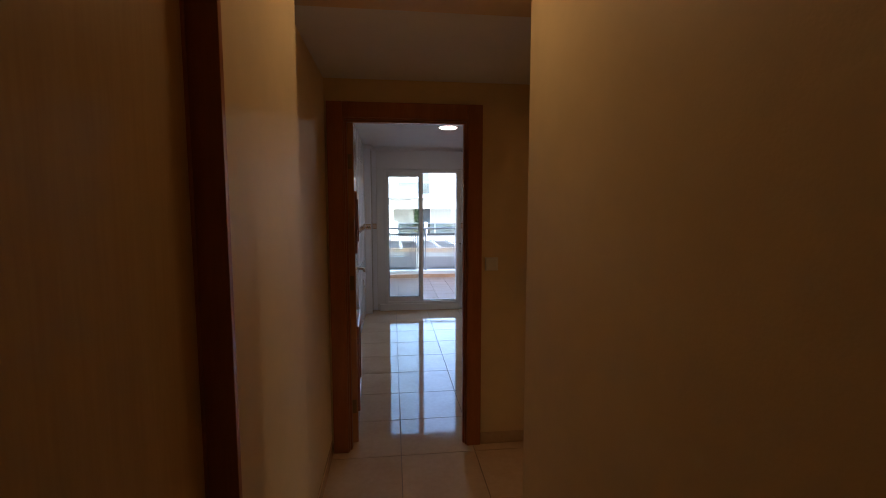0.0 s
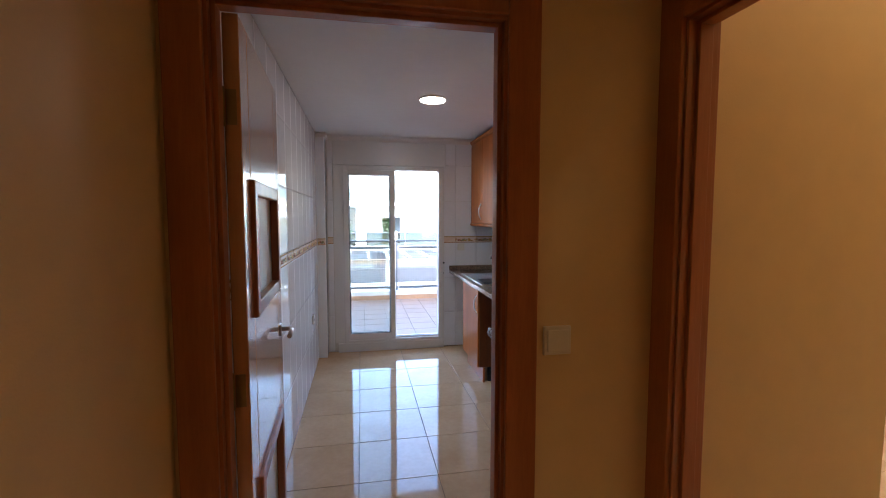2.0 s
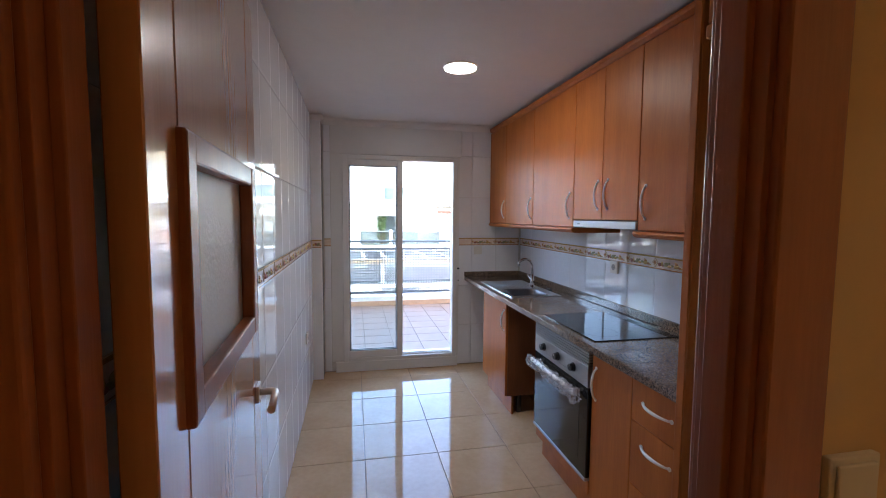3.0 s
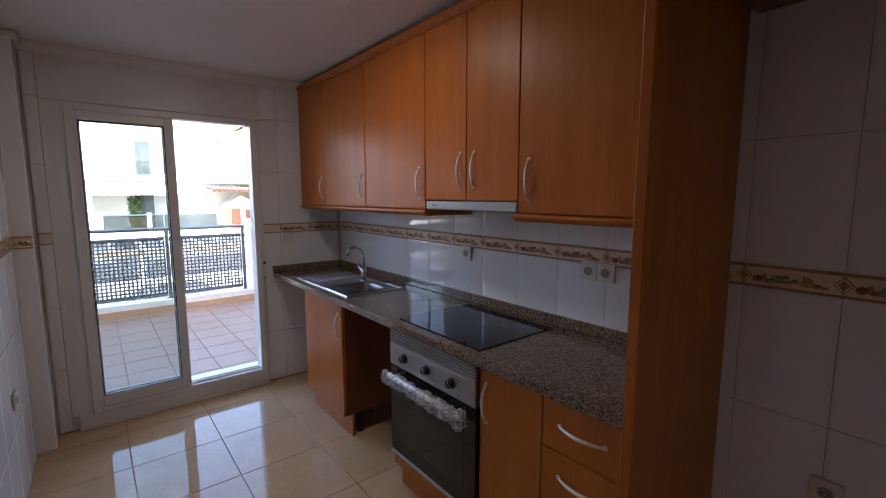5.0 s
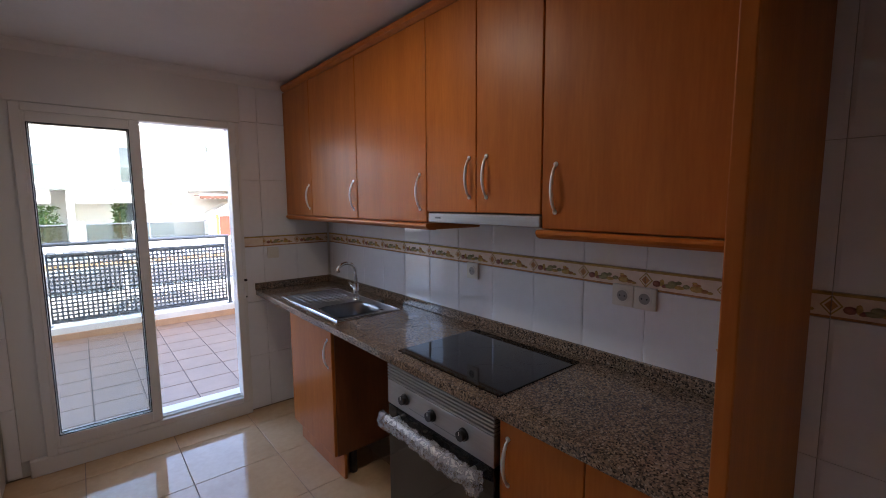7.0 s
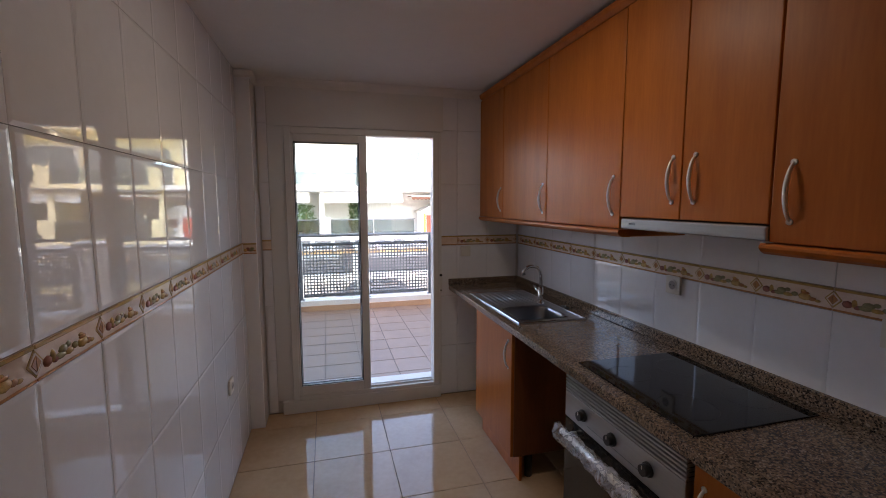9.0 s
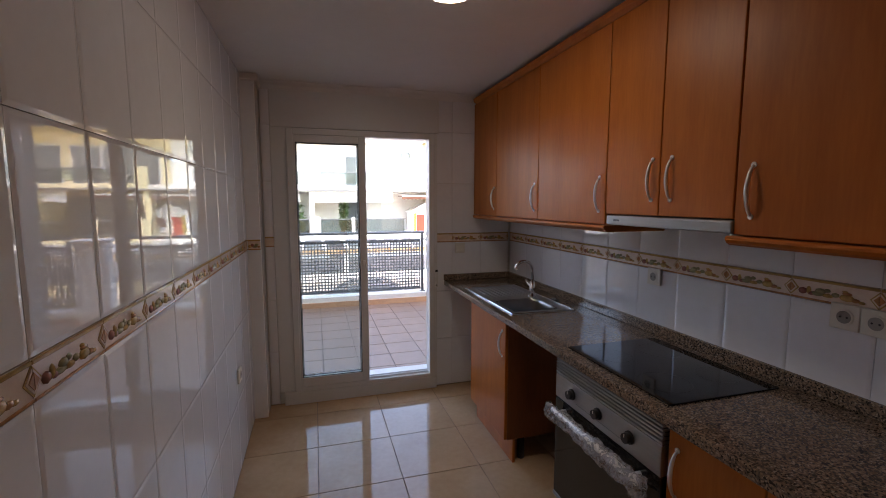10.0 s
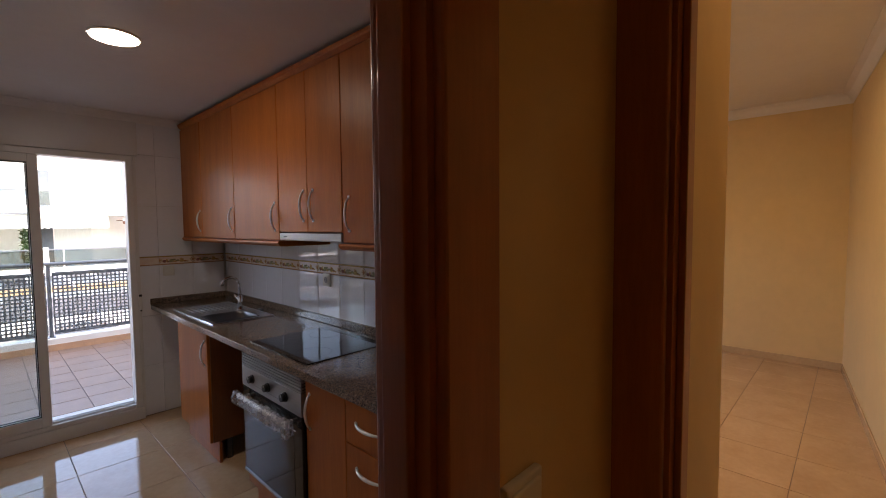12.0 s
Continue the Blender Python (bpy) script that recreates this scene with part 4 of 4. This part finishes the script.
def pier(x):
    ob = solo("terrace_pier", B(x, x + 0.34, 7.08, 7.35, -0.03, 1.02, 0, 0.008, 2), RENDER_W, "low white masonry pier in the terrace railing", "pier", "terrace piers")
    part("cap", B(x - 0.02, x + 0.36, 7.06, 7.37, 1.02, 1.06, 0, 0.008, 2), RENDER_W, ob)
pier(2.45)
def perforated(bm, xa, xb, za, zb, y, t, pitch, bar):
    """A sheet with square holes: both faces and the walls of the holes, all joined."""
    def cuts(lo, hi):
        m = round((hi - lo) / pitch)
        p = (hi - lo - bar) / m
        return [v for k in range(m) for v in (lo + k * p, lo + k * p + bar)] + [hi - bar, hi]
    xs, zs = cuts(xa, xb), cuts(za, zb)
    fr = [[bm.verts.new((x, y - t, z)) for z in zs] for x in xs]
    bk = [[bm.verts.new((x, y + t, z)) for z in zs] for x in xs]
    for i in range(len(xs) - 1):
        for k in range(len(zs) - 1):
            q = ((i, k), (i + 1, k), (i + 1, k + 1), (i, k + 1))
            if i % 2 and k % 2:
                for (a, b), (c, d_) in zip(q, q[1:] + q[:1]):
                    bm.faces.new((fr[a][b], fr[c][d_], bk[c][d_], bk[a][b]))
            else:
                bm.faces.new([fr[a][b] for a, b in q])
                bm.faces.new([bk[a][b] for a, b in reversed(q)])
def railing(x0, x1, n, label):
    ob = thing("railing", ((x0 + x1) / 2, RY, 0.15), label, "railing", "terrace railings")
    bm = bmesh.new()
    cyl(bm, (x0 - 0.03, RY, 1.075), (x1 + 0.03, RY, 1.075), 0.022, seg=14)
    part("handrail", bm, RAILPAINT, ob)
    w = (x1 - x0) / n
    for i in range(n + 1):
        x = x0 + i * w
        bm = bmesh.new()
        box(bm, x - 0.02, x + 0.02, RY - 0.015, RY + 0.015, 0.13, 1.06, 0, 0.003)
        box(bm, x - 0.04, x + 0.04, RY - 0.035, RY + 0.035, 0.13, 0.138)
        part("post", bm, RAILPAINT, ob)
    pitch, bar, zb, zt = 0.0475, 0.0190, 0.172, 0.962
    for i in range(n):
        a, b = x0 + i * w + 0.03, x0 + (i + 1) * w - 0.03
        bm = bmesh.new()
        box(bm, a, b, RY - 0.014, RY + 0.014, zt - 0.022, zt + 0.006)
        box(bm, a, b, RY - 0.014, RY + 0.014, zb - 0.006, zb + 0.022)
        perforated(bm, a, b, zb + 0.022, zt - 0.022, RY, 0.0025, pitch, bar)
        part("perforated_panel", bm, RAILPAINT, ob, "dark grey sheet with square holes")
    return ob
railing(-2.46, 2.34, 5, "dark grey metal railing with perforated panels on the white curb")
railing(2.88, 6.3, 3, "dark grey metal railing with perforated panels beyond the pier")

# ---- street and the row opposite ----
structure("ground", B(-150, 150, 7.33, 420, -3.4, -3.05), GARDEN, "dry ground reaching to the horizon", "ground")
structure("road", B(-90, 110, 13.0, 19.0, -3.05, -3.02), ASPHALT, "asphalt street between the houses", "road")
structure("pavement", B(-90, 110, 9.0, 12.9, -3.05, -2.93), PAVE, "pale paved forecourt in front of the terrace", "pavement")
structure("pavement_far", B(-90, 110, 19.1, 25.9, -3.05, -2.92), PAVE, "pale pavement in front of the houses opposite", "pavement")
FY = 26.0

def terrace_row(name, x0, x1, wall, bays, label, front=0.0, wide=False, bay=0.0):
    """A two-storey row opposite: two terrace slabs, glass balustrades, bays with doors, a set-back top floor."""
    y = FY + front
    ob = thing(name, ((x0 + x1) / 2, y + 4, -3), label, "apartment building", "houses opposite")
    part("wall", B(x0, x1, y + 3.4, y + 9, -3, 2.24), wall, ob)
    part("upper_wall", B(x0, x1, y + 4.0, y + 9, 2.45, 5.45), wall, ob)
    part("roof", B(x0 - 0.1, x1 + 0.1, y + 2.4, y + 9.2, 5.45, 5.75), wall, ob)
    # the grey colour stands for the shade under the terrace slab
    part("ground_wall", B(x0, x1, y + 0.3, y + 3.4, -3, -0.68), SHADEWALL, ob, "ground floor wall, coloured grey for the shade under the terrace")
    # dark strip across the lower part of the ground floor
    part("dark_plinth", B(x0, x1, y + 0.1, y + 0.3, -2.45, -1.66), SLATE, ob, "dark band along the ground floor")
    part("garden_wall", B(x0, x1, y - 0.6, y - 0.45, -2.95, -2.46, 0, 0.02), wall, ob, "low white garden wall")
    for z in (-0.67, 2.13):
        s = part("terrace_slab", B(x0, x1, y, y + 4.1, z, z + 0.32, 0, 0.02), wall, ob)
        # the slab's shadow line is a strip of dark grey
        part("slab_edge", B(x0, x1, y - 0.03, y, z + 0.01, z + 0.09), SLATE, s, "dark grey strip drawn as the shadow line along the slab")
    w = bay or (x1 - x0) / bays
    for i in range(bays):
        a = x0 + i * w
        part("balustrade_post", B(a + 2.30, a + 2.48, y + 0.03, y + 0.24, -0.349, 0.66, 0, 0.02), wall, ob)
        part("party_wall", B(a, a + 0.25, y + 0.3, y + 4.0, -0.349, 2.129), wall, ob)
        gd = part("garage_door", B(a + 1.0, a + 2.1, y + 0.24, y + 0.32, -1.65, -0.75), SLATE, ob, "dark grey ground floor opening")
        for z, hgt in ((-0.349, 0.92), (2.451, 0.76)):
            p = part("balustrade_pier", B(a, a + 0.55, y + 0.02, y + 0.30, z, z + hgt + 0.12, 0, 0.02), wall, ob)
            for g in range(2):
                ga, gb = a + 0.6 + g * (w - 0.6) / 2, a + 0.6 + (g + 1) * (w - 0.6) / 2 - 0.06
                pn = part("balustrade_pane", B(ga, gb, y + 0.12, y + 0.14, z + 0.10, z + hgt - 0.03), CLEARGLASS, ob, "tinted balustrade glass")
                part("rail", B(ga, gb + 0.06, y + 0.10, y + 0.16, z + hgt - 0.03, z + hgt + 0.02), SLATE, ob)
        for z, yy in ((-0.349, y + 3.4), (2.451, y + 4.0)):
            if wide:
                wd = part("window", B(a + 0.5, a + 4.9, yy - 0.06, yy + 0.02, z, z + 2.25, 0, 0.01), PVC, ob, "wide terrace window with dark glass")
                for g in range(3):
                    part("pane", B(a + 0.57 + g * 1.44, a + 1.93 + g * 1.44, yy - 0.075, yy - 0.055, z + 0.08, z + 2.18), DARKWIN, wd)
                continue
            wd = part("window", B(a + 2.2, a + 4.55, yy - 0.06, yy + 0.02, z, z + 2.1, 0, 0.01), PVC, ob, "white framed terrace window")
            part("pane", B(a + 2.28, a + 2.95, yy - 0.075, yy - 0.055, z + 0.08, z + 2.02), DARKWIN, wd)
            part("curtain", B(a + 3.0, a + 4.48, yy - 0.075, yy - 0.055, z + 0.08, z + 2.02), CURTAIN, wd)
    return ob

def awning(x0, x1, y, z, material, label):
    bm = bmesh.new()
    n, drop = 80, 0.16 if material is AWN_B else 0.52
    rows = []
    for i in range(n + 1):
        x, sag = x0 + (x1 - x0) * i / n, 0.05 * abs(math.sin(math.pi * i / 4.0))
        rows.append([bm.verts.new((x, yy, zz)) for yy, zz in ((y - 0.02, z), (y - 0.02, z - drop - sag), (y, z - drop - sag), (y, z))])
    for a, b in zip(rows, rows[1:]):
        for q in range(4):
            bm.faces.new((a[q], a[(q + 1) % 4], b[(q + 1) % 4], b[q]))
    bm.faces.new(rows[0])
    bm.faces.new(rows[-1])
    bmesh.ops.recalc_face_normals(bm, faces=bm.faces)
    ob = thing("awning", ((x0 + x1) / 2, y, z), label, "awning", "awnings opposite")
    part("valance", bm, material, ob)
    part("canvas", B(x0, x1, y + 0.002, y + 1.4, z - 0.015, z + 0.015), material, ob)
    part("bar", B(x0, x1, y - 0.05, y - 0.02, z - 0.04, z + 0.05), RENDER_W, ob)
    return ob

terrace_row("house_opposite", -15.92, 7.90, RENDER_W, 4, "white two-storey terrace house with glass balconies", bay=5.45)
terrace_row("house_opposite", 7.901, 22.23, RENDER_Y, 3, "pale yellow two-storey terrace house with glass balconies", 0.0, True)
terrace_row("house_opposite", 22.8, 44.6, RENDER_W, 4, "white two-storey terrace house farther along the street", 0.6)
terrace_row("house_opposite", -38.5, -16.6, RENDER_Y, 4, "pale yellow two-storey terrace house farther along the street", 0.6)
awning(0.5, 5.2, FY + 0.5, 2.08, AWN_W, "white scalloped awning pulled out under the balcony")
awning(-5.0, -0.1, FY + 0.5, 2.08, AWN_W, "white scalloped awning pulled out under the balcony")
awning(5.75, 10.6, FY + 0.4, 1.90, AWN_B, "brown awning over a terrace opposite")
awning(11.6, 16.0, FY + 0.5, 2.08, AWN_W, "white scalloped awning on the yellow house")

def shrub(x, y, z, r, h, n, seed, label):
    rg = random.Random(seed)
    ob = thing("shrub", (x, y, z), label, "plant", "terrace plants")
    bm = bmesh.new()
    tube(bm, [(x, y, z), (x + 0.02, y, z + h * 0.5), (x, y + 0.02, z + h * 0.8)], [0.05, 0.04, 0.02], 6)
    part("stem", bm, TIMBER, ob)
    bm = bmesh.new()
    for i in range(n):
        a, q = rg.uniform(0, 6.283), r * math.sqrt(rg.random())
        c = Vector((x + q * math.cos(a), y + q * math.sin(a), z + h * (0.1 + 0.9 * rg.random())))
        t = Vector((rg.uniform(-1, 1), rg.uniform(-1, 1), rg.uniform(-0.4, 1))).normalized() * rg.uniform(0.12, 0.22)
        s = t.orthogonal().normalized() * 0.05
        vs = [bm.verts.new(c + v) for v in (-s * 0.3, t * 0.5 - s, t, t * 0.5 + s)]
        bm.faces.new(vs)
    part("foliage", bm, LEAF, ob, "green leaves")
    return ob
shrub(2.40, FY + 1.9, -0.349, 0.26, 1.85, 520, 1, "tall green climbing plant against the white wall")
shrub(-0.35, FY + 1.2, -0.349, 0.5, 1.7, 420, 2, "leafy green terrace plant behind the balustrade")
shrub(-1.5, FY + 1.4, -0.349, 0.5, 1.2, 260, 3, "leafy green terrace plant behind the balustrade")

ph = thing("toy_playhouse", (7.2, FY + 1.2, -0.349), "white plastic toy playhouse with a red door on the terrace", "playhouse")
bm = bmesh.new()
px, py, pz = 7.35, FY + 1.2, -0.349
box(bm, px - 0.9, px + 0.9, py, py + 1.2, pz, pz + 1.25)
part("walls", bm, PVC, ph)
bm = bmesh.new()
vs = [bm.verts.new(p) for p in ((px - 1.05, py - 0.1, pz + 1.25), (px + 1.05, py - 0.1, pz + 1.25), (px, py - 0.1, pz + 1.85), (px - 1.05, py + 1.3, pz + 1.25), (px + 1.05, py + 1.3, pz + 1.25), (px, py + 1.3, pz + 1.85))]
for f in ((0, 1, 2), (5, 4, 3), (0, 2, 5, 3), (1, 4, 5, 2), (0, 3, 4, 1)):
    bm.faces.new([vs[i] for i in f])
part("roof", bm, AWN_W, ph)
part("door", B(px - 0.55, px - 0.05, py - 0.03, py, pz, pz + 1.1), REDTOY, ph, "red plastic door")
part("post", B(px - 0.72, px - 0.58, py - 0.03, py, pz, pz + 1.2), YELTOY, ph, "yellow corner post")
part("window", B(px + 0.2, px + 0.6, py - 0.02, py, pz + 0.55, pz + 1.05), AWN_B, ph)

pg = thing("pergola", (8.0, 22.0, -3), "pale timber pergola below, with open beams", "pergola")
for x in (-4, 2, 8, 14):
    part("post", B(x - 0.1, x + 0.1, 20.6, 20.8, -2.92, -0.78), RENDER_W, pg)
part("beam", B(-5, 15, 20.6, 20.8, -0.78, -0.58), TIMBER, pg)
for i in range(21):
    part("rafter", B(-5 + i, -4.85 + i, 20.2, 25.3, -0.58, -0.44), RENDER_W, pg)

def car(x, y, paint, label):
    ob = thing("parked_car", (x, y, -3.02), label, "car", "parked cars")
    bm = bmesh.new()
    prof = [(-2.1, 0.35), (-2.1, 0.85), (-1.9, 0.98), (-1.2, 1.02), (-0.6, 1.45), (0.9, 1.48), (1.6, 1.05), (2.05, 0.95), (2.15, 0.7), (2.1, 0.35)]
    extrude_profile(bm, [(x + u, -3.02 + z) for u, z in prof], "y", y - 0.85, y + 0.85)
    for v in bm.verts:
        if v.co.z > -3.02 + 1.2:
            v.co.y = y + (v.co.y - y) * 0.8
    part("body", bm, paint, ob)
    bm = bmesh.new()
    extrude_profile(bm, [(x + u, -3.02 + z) for u, z in ((-1.05, 1.04), (-0.55, 1.40), (0.85, 1.42), (1.35, 1.06))], "y", y - 0.80, y + 0.80)
    part("windows", bm, DARKWIN, ob)
    for wx in (-1.3, 1.3):
        for wy in (-0.78, 0.78):
            bm = bmesh.new()
            cyl(bm, (x + wx, y + wy - 0.1, -2.70), (x + wx, y + wy + 0.1, -2.70), 0.32, seg=20)
            part("wheel", bm, BLACK, ob)
car(2.5, 17.6, mat("dark_car_paint", (0.03, 0.035, 0.045), 0.2, 0.3, coat=0.6), "dark parked car on the street below")
car(-4.5, 17.6, mat("red_car_paint", (0.35, 0.04, 0.03), 0.25, 0.1, coat=0.6), "red parked car on the street below")
car(9.5, 17.6, mat("grey_car_paint", (0.20, 0.21, 0.23), 0.25, 0.4, coat=0.6), "grey parked car on the street below")
lamp = thing("wall_lantern", (6.4, FY + 3.1, 4.2), "dark bracket lamp on the upper white wall", "lamp")
part("bracket", B(6.35, 6.42, FY + 2.6, FY + 3.2, 4.9, 4.96), RAILPAINT, lamp)
part("shade", B(6.1, 6.7, FY + 2.4, FY + 2.9, 4.3, 4.7, 0, 0.08), CLEARGLASS, lamp)

# ---- tiles and floor pieces ----
CACHE = {}
def tile_mesh(w, h, d, bev, drop, material):
    """A tile lying in its x-y plane: raised d, edge slope bev wide falling by drop."""
    key = (round(w, 3), round(h, 3), material.name)
    if key not in CACHE:
        bm = bmesh.new()
        lo = [bm.verts.new((sx * w / 2, sy * h / 2, 0)) for sx, sy in ((-1, -1), (1, -1), (1, 1), (-1, 1))]
        md = [bm.verts.new((sx * w / 2, sy * h / 2, d - drop)) for sx, sy in ((-1, -1), (1, -1), (1, 1), (-1, 1))]
        b = min(bev, w * 0.3, h * 0.3)
        hi = [bm.verts.new((sx * (w / 2 - b), sy * (h / 2 - b), d)) for sx, sy in ((-1, -1), (1, -1), (1, 1), (-1, 1))]
        for a, c in ((lo, md), (md, hi)):
            for i in range(4):
                bm.faces.new((a[i], a[(i + 1) % 4], c[(i + 1) % 4], c[i]))
        bm.faces.new(hi)
        CACHE[key] = mesh_of("tile", bm, material)
    return CACHE[key]

def spans(lo, hi, first, pitch, joint):
    """Cut the stretch lo..hi at the joints first + k * pitch."""
    k = math.floor((lo - first) / pitch)
    out = []
    while first + k * pitch < hi:
        a, b = max(lo, first + k * pitch + joint / 2), min(hi, first + (k + 1) * pitch - joint / 2)
        if b - a > 0.02:
            out.append((a, b))
        k += 1
    return out

def lay(parent, rect, m, first, pitch, joint, material, d, bev, drop, skip=None, name="tile"):
    """Tiles of a plane: rect (u0, u1, v0, v1) in the plane, m puts the plane into the world."""
    u0, u1, v0, v1 = rect
    for a, b in spans(u0, u1, first[0], pitch[0], joint):
        for c, e in spans(v0, v1, first[1], pitch[1], joint):
            if skip and skip((a + b) / 2, (c + e) / 2):
                continue
            ob = new(name, tile_mesh(b - a, e - c, d, bev, drop, material))
            ob.parent = parent
            tilt = random.uniform(-0.0012, 0.0012) if name == "tile" else 0
            ob.matrix_local = m @ Matrix.Translation(((a + b) / 2, (c + e) / 2, 0)) @ Euler((tilt, random.uniform(-0.0012, 0.0012) if tilt else 0, 0)).to_matrix().to_4x4()

# planes: u along the wall, v up, w out of the wall
WEST = Matrix(((0, 0, 1, XL - 0.010), (1, 0, 0, 0), (0, 1, 0, 0), (0, 0, 0, 1)))
EAST = Matrix(((0, 0, -1, XR + 0.010), (-1, 0, 0, 0), (0, 1, 0, 0), (0, 0, 0, 1)))
NORTH = Matrix(((1, 0, 0, 0), (0, 0, -1, YB + 0.010), (0, 1, 0, 0), (0, 0, 0, 1)))
SOUTH = Matrix(((-1, 0, 0, 0), (0, 0, 1, Y1 - 0.010), (0, 1, 0, 0), (0, 0, 0, 1)))
ZB0, ZB1, TP, TH = 1.2215, 1.2965, 0.2525, 0.405
TJ = 0.002

def listello_mesh(w):
    """A border piece: cream slab with ochre lines above and below, fruit in relief and a diamond at its end."""
    key = ("border", round(w, 3))
    if key in CACHE:
        return CACHE[key]
    bm = bmesh.new()
    h = ZB1 - ZB0 - TJ
    box(bm, -w / 2, w / 2, -h / 2, h / 2, 0, 0.0095, 0)
    box(bm, -w / 2, w / 2, h / 2 - 0.009, h / 2 - 0.0005, 0.0095, 0.0130, 1, 0.0015)
    box(bm, -w / 2, w / 2, -h / 2 + 0.0005, -h / 2 + 0.007, 0.0095, 0.0125, 2, 0.0015)
    if w > 0.2:
        for u, v, ru, rv, h, mi in ((-0.088, -0.008, 0.015, 0.012, 0.006, 5), (-0.070, -0.003, 0.008, 0.014, 0.005, 3), (-0.062, -0.013, 0.011, 0.007, 0.004, 5), (-0.043, -0.011, 0.022, 0.008, 0.005, 4),
                                    (-0.034, -0.001, 0.017, 0.010, 0.006, 4), (-0.014, 0.004, 0.010, 0.007, 0.004, 4), (-0.012, -0.012, 0.018, 0.007, 0.005, 3), (0.010, -0.006, 0.012, 0.008, 0.005, 4),
                                    (0.042, -0.009, 0.022, 0.012, 0.006, 3), (0.042, 0.004, 0.015, 0.005, 0.005, 2), (0.036, 0.010, 0.009, 0.004, 0.004, 3), (0.066, -0.013, 0.013, 0.007, 0.004, 2), (0.082, -0.016, 0.010, 0.005, 0.003, 3)):
            ball(bm, (u, v, 0.0095), 1.0, (ru, rv, h), 8, mi)
        # half a diamond at each end, so that two pieces meet in a whole one
        for side in (-1, 1):
            c = side * w / 2
            for k, z, mi in ((1.0, 0.0108, 1), (0.80, 0.0120, 0), (0.56, 0.0132, 2)):
                vs = [bm.verts.new((c + x, y, z)) for x, y in ((0, -0.027 * k), (-side * 0.024 * k, 0), (0, 0.027 * k))]
                lo = [bm.verts.new((v.co.x, v.co.y, 0.009)) for v in vs]
                bm.faces.new(vs).material_index = mi
                for q in range(3):
                    bm.faces.new((lo[q], lo[(q + 1) % 3], vs[(q + 1) % 3], vs[q])).material_index = mi
        bmesh.ops.recalc_face_normals(bm, faces=bm.faces)
    CACHE[key] = mesh_of("border_tile", bm, [BORDER, GOLD, RUST, OCHRE, OLIVE, PLUM])
    return CACHE[key]

def tiled_wall(parent, u0, u1, m, first, top, v0=0.0, skip=None):
    args = dict(first=(first, ZB0), pitch=(TP, TH), joint=TJ, material=TILE, d=0.010, bev=0.010, drop=0.0015, skip=skip)
    lay(parent, (u0, u1, v0, ZB0 - TJ / 2), m, **args)
    args["first"] = (first, ZB1)
    lay(parent, (u0, u1, ZB1 + TJ / 2, top), m, **args)
    for a, b in spans(u0, u1, first, TP, TJ):
        if skip and skip((a + b) / 2, (ZB0 + ZB1) / 2):
            continue
        ob = new("border_tile", listello_mesh(b - a))
        ob.parent = parent
        ob.matrix_local = m @ Matrix.Translation(((a + b) / 2, (ZB0 + ZB1) / 2, 0))
tiled_wall(wall_west, Y1, 3.714, WEST, 1.575, ZK)
tiled_wall(wall_east, -YB, -Y1, EAST, -0.569, ZK, 0.0, lambda u, v: (-u > 1.05 and (v > 1.75 or v < 0.45)) or (-u <= 1.05 and v > 2.2))
tiled_wall(wall_north, XL + 0.096, 0.418, NORTH, XL + 0.21, ZK - 0.05)
tiled_wall(wall_north, WX1 + 0.024, XR, NORTH, 1.80, ZK - 0.02)
lay(wall_hall_end, (-XR, -DX1 - 0.08, 0, ZK), SOUTH, (-XR, ZB0), (TP, TH), TJ, TILE, 0.010, 0.010, 0.0022)

FLAT = Matrix.Translation((0, 0, -0.0065))
lay(floor, (XL - 0.005, XR, -3.7, YB), FLAT, (0.690, 3.672 - 0.46 * 20), (0.46, 0.46), 0.004, FLOOR, 0.0065, 0.0015, 0.0008, name="floor_tile")
lay(floor, (XR + 0.15, XF, YS - 0.3, YB), FLAT, (0.690, 3.672 - 0.46 * 20), (0.46, 0.46), 0.004, FLOOR, 0.0065, 0.0015, 0.0008, name="floor_tile")
lay(terrace, (TX0, TX1, TY0, TY1 - 0.012), Matrix.Translation((0, 0, -0.032)), (1.42, 4.20), (0.335, 0.335), 0.007, TERRA, 0.008, 0.002, 0.0015, name="terrace_tile", skip=lambda u, v: u > 4.2)
